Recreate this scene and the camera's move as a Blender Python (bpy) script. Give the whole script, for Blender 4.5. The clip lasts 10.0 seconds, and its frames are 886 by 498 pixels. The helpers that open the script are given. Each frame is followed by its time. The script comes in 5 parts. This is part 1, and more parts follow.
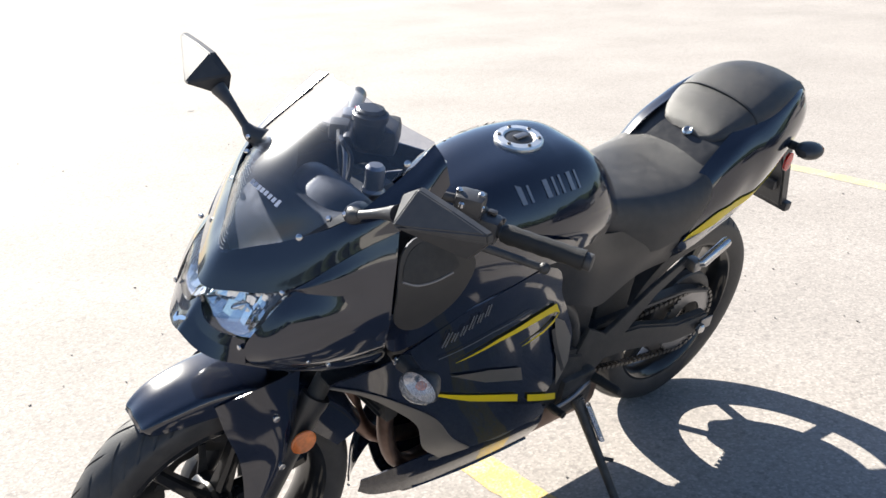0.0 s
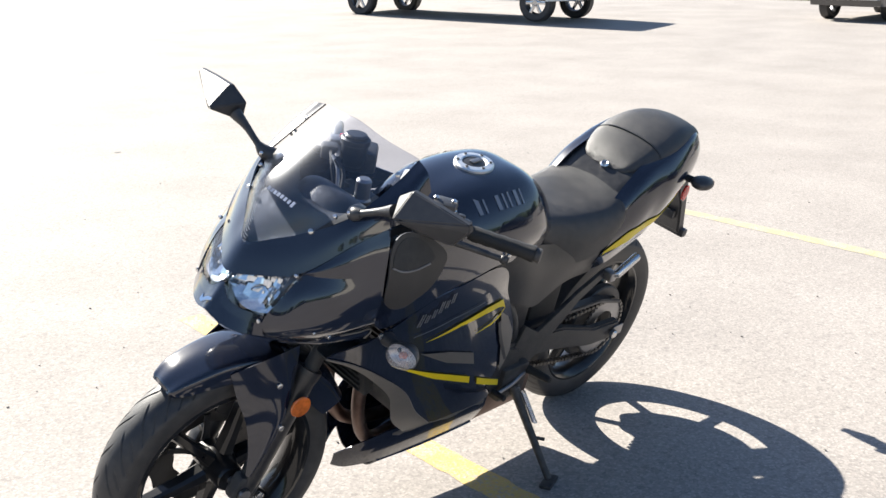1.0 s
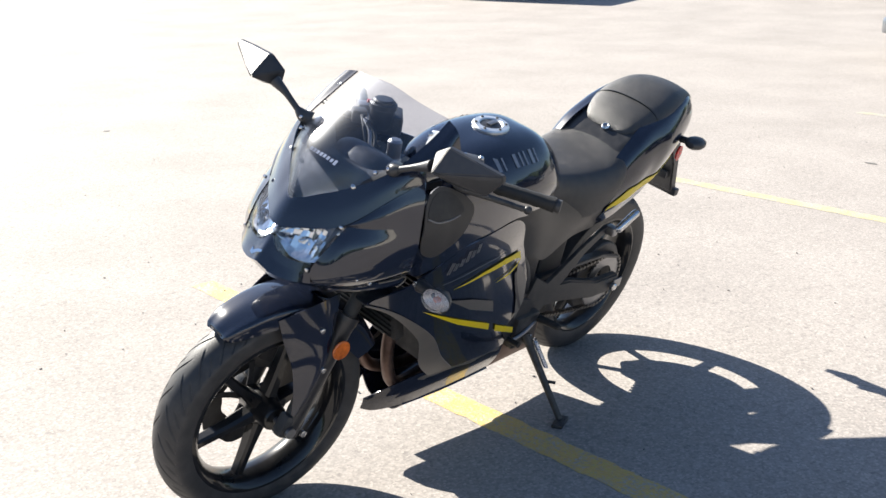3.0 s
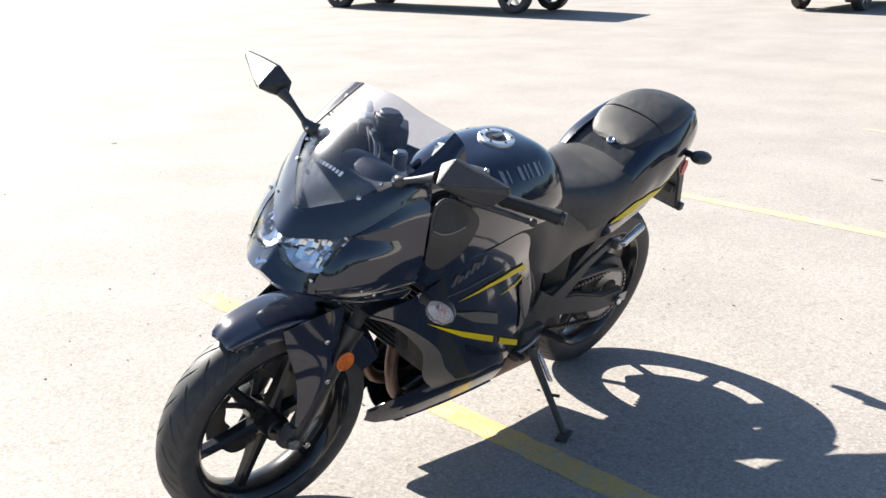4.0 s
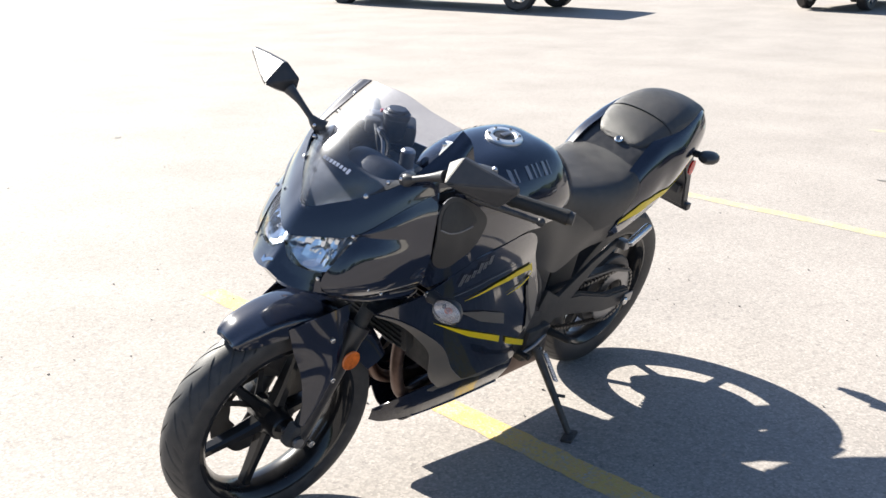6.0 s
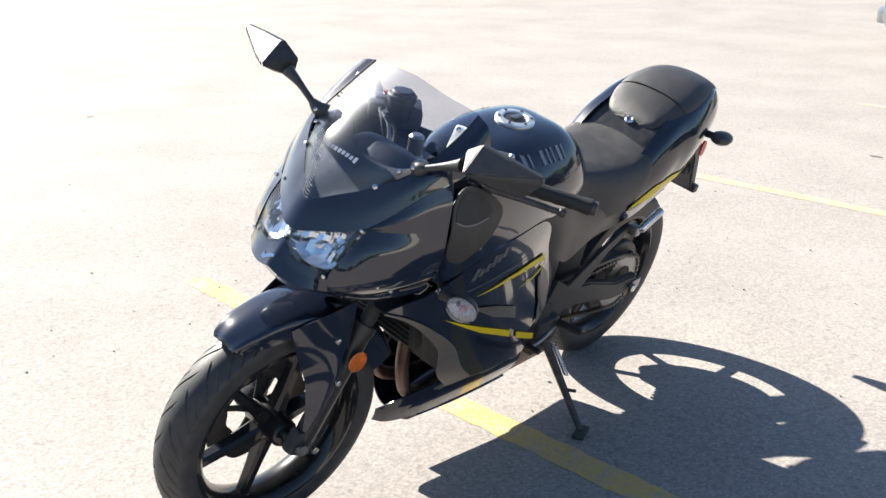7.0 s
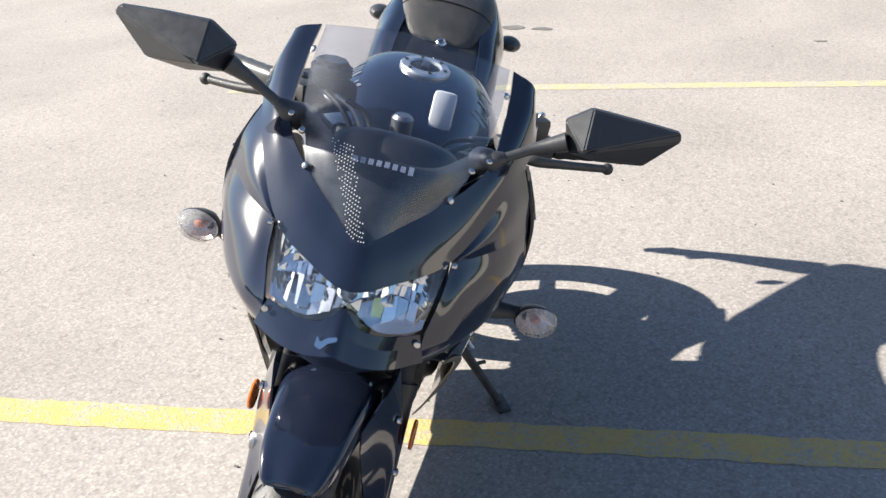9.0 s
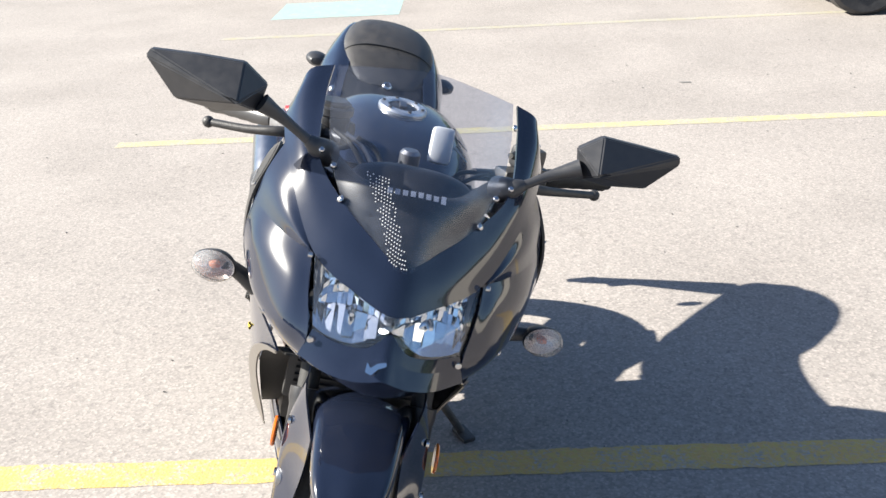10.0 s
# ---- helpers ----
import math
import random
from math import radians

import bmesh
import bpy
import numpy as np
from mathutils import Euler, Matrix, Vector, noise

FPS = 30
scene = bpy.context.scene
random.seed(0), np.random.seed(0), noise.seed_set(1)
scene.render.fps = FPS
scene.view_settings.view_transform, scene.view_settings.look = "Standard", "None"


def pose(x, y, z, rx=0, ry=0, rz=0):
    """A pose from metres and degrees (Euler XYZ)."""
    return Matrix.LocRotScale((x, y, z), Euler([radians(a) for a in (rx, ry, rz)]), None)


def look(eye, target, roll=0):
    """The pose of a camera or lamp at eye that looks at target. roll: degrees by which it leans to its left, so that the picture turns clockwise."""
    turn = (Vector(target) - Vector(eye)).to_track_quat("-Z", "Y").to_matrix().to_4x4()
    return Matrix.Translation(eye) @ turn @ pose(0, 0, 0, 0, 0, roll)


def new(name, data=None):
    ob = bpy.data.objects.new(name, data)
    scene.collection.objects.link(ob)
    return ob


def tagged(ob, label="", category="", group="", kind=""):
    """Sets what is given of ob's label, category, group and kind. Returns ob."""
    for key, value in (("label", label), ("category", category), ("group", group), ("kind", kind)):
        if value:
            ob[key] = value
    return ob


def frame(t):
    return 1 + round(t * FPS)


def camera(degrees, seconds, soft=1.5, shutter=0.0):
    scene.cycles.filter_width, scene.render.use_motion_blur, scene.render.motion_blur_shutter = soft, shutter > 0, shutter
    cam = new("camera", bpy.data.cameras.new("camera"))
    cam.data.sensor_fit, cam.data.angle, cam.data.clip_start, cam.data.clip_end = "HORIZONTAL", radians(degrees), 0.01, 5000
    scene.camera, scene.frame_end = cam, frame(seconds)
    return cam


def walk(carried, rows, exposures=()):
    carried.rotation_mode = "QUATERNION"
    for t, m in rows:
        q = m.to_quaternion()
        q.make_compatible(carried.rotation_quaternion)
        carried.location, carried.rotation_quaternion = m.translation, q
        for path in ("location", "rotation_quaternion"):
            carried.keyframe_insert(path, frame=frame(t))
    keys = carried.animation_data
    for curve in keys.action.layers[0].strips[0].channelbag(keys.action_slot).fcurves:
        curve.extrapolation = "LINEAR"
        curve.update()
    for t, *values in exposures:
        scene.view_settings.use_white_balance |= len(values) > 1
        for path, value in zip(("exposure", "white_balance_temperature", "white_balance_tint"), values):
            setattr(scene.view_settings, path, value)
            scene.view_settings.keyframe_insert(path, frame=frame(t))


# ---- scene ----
cam = camera(47.8, 10.0)
PATH = [
    (0, (1.34, 1.802, 1.392), (0.277, 0.24, 0.734), -2.5),
    (0.5, (1.553, 2.039, 1.419), (0.469, 0.492, 0.764), -1.4),
    (1, (1.733, 2.053, 1.414), (0.483, 0.595, 0.858), -0.0),
    (1.5, (1.901, 2.083, 1.408), (0.633, 0.658, 0.806), -1.4),
    (2, (1.955, 2.104, 1.411), (0.704, 0.67, 0.796), -1.1),
    (2.5, (1.968, 2.113, 1.415), (0.693, 0.7, 0.801), -0.9),
    (4, (1.975, 2.123, 1.406), (0.689, 0.701, 0.838), -0.3),
    (4.5, (1.975, 2.115, 1.419), (0.706, 0.684, 0.832), -0.2),
    (5, (1.968, 2.119, 1.412), (0.678, 0.704, 0.833), -0.1),
    (5.5, (1.975, 2.113, 1.411), (0.696, 0.685, 0.841), -0.0),
    (7, (1.926, 1.918, 1.4), (0.614, 0.543, 0.776), 0.1),
    (7.5, (1.874, 1.673, 1.432), (0.516, 0.37, 0.754), -2.0),
    (8, (1.977, 1.365, 1.433), (0.419, 0.305, 0.764), -2.9),
    (8.5, (1.982, 0.99, 1.421), (0.237, 0.343, 0.69), -1.36),
    (9, (1.983, 0.646, 1.428), (0.203, 0.284, 0.591), -3.81),
    (9.5, (2.04, 0.436, 1.433), (0.26, 0.364, 0.525), -1.5),
    (10, (2.087, 0.382, 1.437), (0.238, 0.321, 0.676), -2.9),
]
EXPOSURES = [(0.0, 1.72), (8.0, 1.74), (9.0, 1.60), (9.5, 1.66), (10.0, 1.70)]
walk(cam, [(t, look(eye, target, roll)) for t, eye, target, roll in PATH], EXPOSURES)

# ---- light ----
world = bpy.data.worlds.new("world")
scene.world = world
world.use_nodes = True
SUN = Vector((0.06, -1.39, 1.0)).normalized()
sky = world.node_tree.nodes.new("ShaderNodeTexSky")
sky.sky_type, sky.sun_disc = "NISHITA", False
sky.sun_elevation = math.asin(SUN.z)
sky.sun_rotation = math.atan2(SUN.x, SUN.y)
sky.air_density, sky.dust_density, sky.ozone_density = 1.0, 0.8, 3.0
back = world.node_tree.nodes["Background"]
back.inputs[1].default_value = 0.056
world.node_tree.links.new(sky.outputs[0], back.inputs[0])
lamp = bpy.data.lights.new("sun", "SUN")
lamp.energy, lamp.angle, lamp.color = 4.85, radians(0.53), (1.0, 0.948, 0.846)
sun = new("sun", lamp)
sun.matrix_world = look(SUN * 30, (0, 0, 0))


# ---- materials ----
def mat(name, colour, rough=0.5, metal=0.0, coat=0.0, vary=0.15, scale=40.0, bump=0.0, bump_scale=300.0, rough_vary=0.1, spec=0.5, dust=0.0, ior=1.5):
    """A principled material, its colour and gloss uneven at two scales, with a fine relief and a little dust."""
    m = bpy.data.materials.new(name)
    m.use_nodes = True
    n, l = m.node_tree.nodes, m.node_tree.links
    b = n["Principled BSDF"]
    co = n.new("ShaderNodeTexCoord")
    big, fine = n.new("ShaderNodeTexNoise"), n.new("ShaderNodeTexNoise")
    big.inputs["Scale"].default_value, big.inputs["Detail"].default_value = scale * 0.15, 3
    fine.inputs["Scale"].default_value, fine.inputs["Detail"].default_value = scale, 6
    for t in (big, fine):
        l.new(co.outputs["Object"], t.inputs["Vector"])
    mixed = n.new("ShaderNodeMath")
    mixed.operation = "ADD"
    l.new(big.outputs[0], mixed.inputs[0]), l.new(fine.outputs[0], mixed.inputs[1])
    ramp = n.new("ShaderNodeMapRange")
    ramp.inputs[1].default_value, ramp.inputs[2].default_value = 0.6, 1.4
    l.new(mixed.outputs[0], ramp.inputs[0])
    ramp.inputs[3].default_value, ramp.inputs[4].default_value = 1 - vary, 1 + vary
    tone = n.new("ShaderNodeVectorMath")
    tone.operation = "SCALE"
    tone.inputs[0].default_value = colour
    l.new(ramp.outputs[0], tone.inputs["Scale"])
    last = tone.outputs[0]
    if dust:
        film = n.new("ShaderNodeMix")
        film.data_type = "RGBA"
        film.inputs[7].default_value = (0.35, 0.31, 0.26, 1)
        amount = n.new("ShaderNodeMapRange")
        amount.inputs[1].default_value, amount.inputs[2].default_value = 0.42, 0.75
        amount.inputs[3].default_value, amount.inputs[4].default_value = 0.0, dust
        l.new(fine.outputs[0], amount.inputs[0])
        l.new(amount.outputs[0], film.inputs[0]), l.new(last, film.inputs[6])
        last = film.outputs[2]
    l.new(last, b.inputs["Base Color"])
    gloss = n.new("ShaderNodeMapRange")
    gloss.inputs[1].default_value, gloss.inputs[2].default_value = 0.3, 0.7
    gloss.inputs[3].default_value, gloss.inputs[4].default_value = max(rough * (1 - rough_vary), 0.01), min(rough * (1 + rough_vary), 1)
    l.new(fine.outputs[0], gloss.inputs[0]), l.new(gloss.outputs[0], b.inputs["Roughness"])
    b.inputs["Metallic"].default_value = metal
    b.inputs["Specular IOR Level"].default_value = spec
    b.inputs["IOR"].default_value = ior
    b.inputs["Coat Weight"].default_value, b.inputs["Coat Roughness"].default_value, b.inputs["Coat IOR"].default_value = coat, 0.045, 1.6
    if bump:
        grain = n.new("ShaderNodeTexNoise")
        grain.inputs["Scale"].default_value, grain.inputs["Detail"].default_value = bump_scale, 4
        l.new(co.outputs["Object"], grain.inputs["Vector"])
        relief = n.new("ShaderNodeBump")
        relief.inputs["Strength"].default_value, relief.inputs["Distance"].default_value = bump, 0.002
        l.new(grain.outputs[0], relief.inputs["Height"])
        l.new(relief.outputs[0], b.inputs["Normal"])
    return m


PAINT = mat("black_paint", (0.008, 0.012, 0.026), 0.20, coat=1.0, vary=0.2, scale=8, rough_vary=0.3, spec=0.15, dust=0.006)
WHEELPAINT = mat("gloss_black_wheel_paint", (0.008, 0.008, 0.009), 0.3, coat=0.55, vary=0.2, scale=20, spec=0.1, dust=0.02)
SHELL = mat("mirror_shell", (0.026, 0.027, 0.031), 0.43, vary=0.15, scale=60, dust=0.02)
PLASTIC = mat("black_plastic", (0.032, 0.033, 0.037), 0.42, vary=0.2, scale=60, bump=0.15, bump_scale=900, dust=0.03)
SATIN = mat("satin_grey_plastic", (0.020, 0.020, 0.022), 0.36, vary=0.15, scale=50, bump=0.1, bump_scale=900, dust=0.03)
# FLANGE: brownish silver that carries the ground's reflected light in its colour
FLANGE = mat("silver_with_ground_reflection", (0.17, 0.155, 0.14), 0.38, metal=0.4, vary=0.12, scale=30, dust=0.05)
MATTE = mat("matte_black", (0.020, 0.020, 0.021), 0.65, vary=0.25, scale=60, bump=0.3, bump_scale=500, dust=0.05)
VINYL = mat("seat_vinyl", (0.040, 0.038, 0.038), 0.46, vary=0.15, scale=40, bump=0.55, bump_scale=1100, dust=0.05)
RUBBER = mat("tyre_rubber", (0.026, 0.026, 0.028), 0.55, vary=0.25, scale=30, bump=0.2, bump_scale=400, dust=0.06)
GRIP = mat("grip_rubber", (0.012, 0.012, 0.012), 0.6, vary=0.2, scale=60, bump=0.5, bump_scale=700)
# lighter copy of the grip rubber, for sun glare on the right grip
SLEEK = mat("sunlit_grip_rubber", (0.05, 0.05, 0.052), 0.34, vary=0.15, scale=60)
STEEL = mat("bright_steel", (0.55, 0.55, 0.56), 0.25, metal=1.0, vary=0.1, scale=60)
DISC = mat("brake_disc_steel", (0.12, 0.118, 0.116), 0.36, metal=1.0, vary=0.15, scale=60)
WHITEMETAL = mat("pale_cast_metal", (0.82, 0.82, 0.80), 0.5, metal=0.2, vary=0.06, scale=60)
LAMPBACK = mat("lamp_housing", (0.78, 0.81, 0.85), 0.16, metal=1.0, vary=0.08)
CAPMETAL = mat("brushed_aluminium", (0.78, 0.78, 0.77), 0.34, metal=0.85, vary=0.06, scale=80)
ALLOY = mat("cast_alloy", (0.30, 0.30, 0.31), 0.42, metal=1.0, vary=0.2, scale=50, bump=0.2)
ENGINE = mat("engine_black", (0.026, 0.026, 0.028), 0.5, metal=0.0, vary=0.3, scale=40, bump=0.35, bump_scale=500, dust=0.08)
CHROME = mat("chrome", (0.80, 0.82, 0.84), 0.06, metal=1.0, vary=0.03)
MIRROR = mat("lamp_reflector", (0.95, 0.96, 0.97), 0.05, metal=1.0, vary=0.02)
PIPE = mat("heat_tinted_pipe", (0.15, 0.10, 0.085), 0.46, metal=1.0, vary=0.35, scale=25, dust=0.15)
YELLOW = mat("yellow_decal", (0.75, 0.56, 0.012), 0.38, vary=0.06, spec=0.25)
SILVER = mat("silver_decal", (0.66, 0.66, 0.67), 0.35, metal=0.3, vary=0.1)
DIMLETTER = mat("silver_letter_decal", (0.26, 0.26, 0.27), 0.35, metal=0.6, vary=0.1)
DULL = mat("dull_grey_panel", (0.034, 0.031, 0.030), 0.55, vary=0.12, scale=50, bump=0.1, bump_scale=900, dust=0.02)
DOTS = mat("printed_dots", (0.55, 0.55, 0.56), 0.4, vary=0.1)
DARKSILVER = mat("dim_silver_decal", (0.13, 0.13, 0.135), 0.35, vary=0.1)
AMBER = mat("amber_reflector", (0.62, 0.14, 0.015), 0.2, vary=0.45, scale=110, coat=0.6)
BULB = mat("pale_amber_glass", (0.75, 0.30, 0.18), 0.2, vary=0.1)
RED = mat("red_lens", (0.50, 0.02, 0.02), 0.15, vary=0.1, coat=0.6)
DIAL = mat("dial_face", (0.03, 0.03, 0.035), 0.5, vary=0.1)


def glass(name, colour, rough=0.02, ior=1.45, milky=0.02):
    """Thin clear sheet: mostly let through with a tint, glossy on its surface."""
    m = bpy.data.materials.new(name)
    m.use_nodes = True
    n, l = m.node_tree.nodes, m.node_tree.links
    n.remove(n["Principled BSDF"])
    see, shine, mix, fres = n.new("ShaderNodeBsdfTransparent"), n.new("ShaderNodeBsdfGlossy"), n.new("ShaderNodeMixShader"), n.new("ShaderNodeLayerWeight")
    smear, sheet = n.new("ShaderNodeTexNoise"), n.new("ShaderNodeBsdfDiffuse")
    smear.inputs["Scale"].default_value = 18
    haze = n.new("ShaderNodeMapRange")
    haze.inputs[1].default_value, haze.inputs[2].default_value, haze.inputs[3].default_value, haze.inputs[4].default_value = 0.4, 0.8, milky * 0.5, milky * 1.5
    l.new(smear.outputs[0], haze.inputs[0])
    film = n.new("ShaderNodeMixShader")
    see.inputs[0].default_value = (*colour, 1)
    sheet.inputs[0].default_value = (0.5, 0.5, 0.5, 1)
    l.new(haze.outputs[0], film.inputs[0]), l.new(see.outputs[0], film.inputs[1]), l.new(sheet.outputs[0], film.inputs[2])
    shine.inputs["Roughness"].default_value = rough
    fres.inputs[0].default_value = 0.5
    steep, gain = n.new("ShaderNodeMath"), n.new("ShaderNodeMapRange")
    steep.operation = "POWER"
    steep.inputs[1].default_value = 5
    gain.inputs[3].default_value, gain.inputs[4].default_value = 0.06, 1.0
    l.new(fres.outputs["Facing"], steep.inputs[0]), l.new(steep.outputs[0], gain.inputs[0])
    l.new(gain.outputs[0], mix.inputs[0]), l.new(film.outputs[0], mix.inputs[1]), l.new(shine.outputs[0], mix.inputs[2])
    l.new(mix.outputs[0], n["Material Output"].inputs[0])
    return m


SMOKE = glass("smoked_screen", (0.82, 0.84, 0.89), 0.26, milky=0.009)
LENS = glass("clear_lens", (0.95, 0.96, 0.97), 0.02)
SIGNAL = glass("clear_signal_lens", (0.92, 0.89, 0.89), 0.10, milky=0.42)


def asphalt():
    """Sun-bleached asphalt: pale stones in a grey binder, with stains and fine cracks."""
    m = bpy.data.materials.new("bleached_asphalt")
    m.use_nodes = True
    n, l = m.node_tree.nodes, m.node_tree.links
    b = n["Principled BSDF"]
    co = n.new("ShaderNodeTexCoord")

    def tex(kind, scale, detail=4):
        t = n.new(kind)
        t.inputs["Scale"].default_value = scale
        if kind == "ShaderNodeTexNoise":
            t.inputs["Detail"].default_value = detail
        l.new(co.outputs["Object"], t.inputs["Vector"])
        return t

    def ramp(source, *stops):
        r = n.new("ShaderNodeValToRGB")
        while len(r.color_ramp.elements) < len(stops):
            r.color_ramp.elements.new(0.5)
        for e, (p, c) in zip(r.color_ramp.elements, stops):
            e.position, e.color = p, (*c, 1)
        l.new(source, r.inputs[0])
        return r.outputs[0]

    def mix(kind, f, a, c):
        x = n.new("ShaderNodeMix")
        x.data_type, x.blend_type = "RGBA", kind
        if isinstance(f, float):
            x.inputs[0].default_value = f
        else:
            l.new(f, x.inputs[0])
        l.new(a, x.inputs[6]), l.new(c, x.inputs[7])
        return x.outputs[2]

    stones, chips = tex("ShaderNodeTexVoronoi", 130), tex("ShaderNodeTexVoronoi", 60)
    tint = n.new("ShaderNodeSeparateColor")
    l.new(stones.outputs["Color"], tint.inputs[0])
    base = ramp(tint.outputs[0], (0.0, (0.232, 0.215, 0.203)), (0.3, (0.274, 0.254, 0.239)), (0.75, (0.308, 0.285, 0.267)), (1.0, (0.366, 0.334, 0.311)))
    binder = ramp(stones.outputs["Distance"], (0.25, (1, 1, 1)), (0.62, (0.70, 0.69, 0.68)))
    c = mix("MULTIPLY", 0.30, base, binder)
    tint2 = n.new("ShaderNodeSeparateColor")
    l.new(chips.outputs["Color"], tint2.inputs[0])
    c = mix("MULTIPLY", 0.45, c, ramp(tint2.outputs[1], (0.0, (0.62, 0.62, 0.64)), (0.10, (1, 1, 1)), (0.92, (1, 1, 1)), (1.0, (1.10, 1.07, 1.06))))
    c = mix("MULTIPLY", 0.7, c, ramp(tex("ShaderNodeTexNoise", 1.1, 8).outputs[0], (0.3, (0.82, 0.81, 0.80)), (0.65, (1.08, 1.07, 1.06))))
    c = mix("MULTIPLY", 0.8, c, ramp(tex("ShaderNodeTexNoise", 5.5, 5).outputs[0], (0.68, (1, 1, 1)), (0.80, (0.72, 0.71, 0.70))))
    l.new(c, b.inputs["Base Color"])
    b.inputs["Roughness"].default_value = 0.85
    b.inputs["Specular IOR Level"].default_value = 0.3
    rough = n.new("ShaderNodeBump")
    rough.inputs["Strength"].default_value, rough.inputs["Distance"].default_value = 0.12, 0.003
    height = n.new("ShaderNodeMath")
    height.operation = "ADD"
    l.new(stones.outputs["Distance"], height.inputs[0]), l.new(tex("ShaderNodeTexNoise", 60, 5).outputs[0], height.inputs[1])
    l.new(height.outputs[0], rough.inputs["Height"])
    l.new(rough.outputs[0], b.inputs["Normal"])
    return m


ASPHALT = asphalt()


def worn_paint(name, colour, worn, coarse=90):
    """Road paint, worn through to the stones in places."""
    m = bpy.data.materials.new(name)
    m.use_nodes = True
    n, l = m.node_tree.nodes, m.node_tree.links
    b = n["Principled BSDF"]
    co = n.new("ShaderNodeTexCoord")
    a, s, v = n.new("ShaderNodeTexNoise"), n.new("ShaderNodeTexNoise"), n.new("ShaderNodeTexVoronoi")
    a.inputs["Scale"].default_value, a.inputs["Detail"].default_value = 9, 8
    s.inputs["Scale"].default_value, s.inputs["Detail"].default_value = coarse, 5
    v.inputs["Scale"].default_value = 120
    for t in (a, s, v):
        l.new(co.outputs["Object"], t.inputs["Vector"])
    add = n.new("ShaderNodeMath")
    add.operation = "ADD"
    l.new(a.outputs[0], add.inputs[0]), l.new(s.outputs[0], add.inputs[1])
    r = n.new("ShaderNodeMapRange")
    r.inputs[1].default_value, r.inputs[2].default_value = worn - 0.06, worn + 0.30
    tint = n.new("ShaderNodeSeparateColor")
    l.new(v.outputs["Color"], tint.inputs[0])
    bare = n.new("ShaderNodeMath")
    bare.operation, bare.inputs[1].default_value = "MULTIPLY_ADD", 0.30
    l.new(tint.outputs[1], bare.inputs[0]), l.new(add.outputs[0], bare.inputs[2])
    shift = n.new("ShaderNodeMath")
    shift.operation, shift.inputs[1].default_value = "SUBTRACT", 0.15
    l.new(bare.outputs[0], shift.inputs[0]), l.new(shift.outputs[0], r.inputs[0])
    stone = n.new("ShaderNodeValToRGB")
    stone.color_ramp.elements[0].color, stone.color_ramp.elements[1].color = (0.25, 0.238, 0.218, 1), (0.35, 0.33, 0.30, 1)
    l.new(tint.outputs[0], stone.inputs[0])
    tone = n.new("ShaderNodeMix")
    tone.data_type, tone.blend_type = "RGBA", "MULTIPLY"
    tone.inputs[0].default_value = 0.35
    tone.inputs[6].default_value = (*colour, 1)
    l.new(s.outputs["Color"], tone.inputs[7])
    x = n.new("ShaderNodeMix")
    x.data_type = "RGBA"
    l.new(r.outputs[0], x.inputs[0]), l.new(tone.outputs[2], x.inputs[6]), l.new(stone.outputs[0], x.inputs[7])
    l.new(x.outputs[2], b.inputs["Base Color"])
    b.inputs["Roughness"].default_value = 0.75
    bump = n.new("ShaderNodeBump")
    bump.inputs["Strength"].default_value, bump.inputs["Distance"].default_value = 0.4, 0.003
    l.new(v.outputs["Distance"], bump.inputs["Height"]), l.new(bump.outputs[0], b.inputs["Normal"])
    return m


LINE = worn_paint("yellow_road_paint", (0.57, 0.395, 0.13), 1.0)
FAINT = worn_paint("faded_yellow_road_paint", (0.45, 0.40, 0.215), 0.92)
BLUE = worn_paint("faded_blue_road_paint", (0.29, 0.44, 0.43), 1.00)
TAR = mat("oil_stain", (0.125, 0.12, 0.112), 0.7, vary=0.3, scale=30)


# ---- building helpers ----
def part(name, bm, material, parent=None, label="", sharp=35, smooth=True):
    """Links a bmesh as one mesh object under a thing or a part."""
    bmesh.ops.remove_doubles(bm, verts=bm.verts, dist=1e-6)
    bmesh.ops.recalc_face_normals(bm, faces=bm.faces)
    me = bpy.data.meshes.new(name)
    bm.to_mesh(me)
    bm.free()
    if smooth:
        me.shade_smooth()
        me.set_sharp_from_angle(angle=radians(sharp))
    me.materials.append(material)
    ob = new(name, me)
    ob.parent = parent
    if label:
        ob["label"] = label
    return ob


def spline(pts, n):
    """A smooth curve through the points, in n steps."""
    p = np.array(pts, float)
    p = np.vstack([2 * p[0] - p[1], p, 2 * p[-1] - p[-2]])
    out = []
    for u in np.linspace(0, len(p) - 3 - 1e-9, n + 1):
        i, f = int(u), u - int(u)
        a, b, c, d = p[i:i + 4]
        out.append(0.5 * (2 * b + (c - a) * f + (2 * a - 5 * b + 4 * c - d) * f * f + (3 * b - a - 3 * c + d) * f ** 3))
    return np.array(out)


def loop_spline(pts, n):
    p = list(pts)
    k = len(p)
    return spline(p[-2:] + p + p[:3], (k + 4) * n)[2 * n:(k + 2) * n]


def sheet(bm, rows, closed=False):
    """Joins rows of points into a sheet of quads."""
    v = [[bm.verts.new(p) for p in r] for r in rows]
    n = len(v[0])
    for a, b in zip(v, v[1:]):
        for i in range(n if closed else n - 1):
            j = (i + 1) % n
            bm.faces.new((a[i], a[j], b[j], b[i]))
    return v


def dense(rows, nu=24, nv=24):
    """A dense smooth net through a coarse one."""
    across = [spline(r, nv) for r in rows]
    return np.array([spline([r[j] for r in across], nu) for j in range(nv + 1)]).transpose(1, 0, 2)


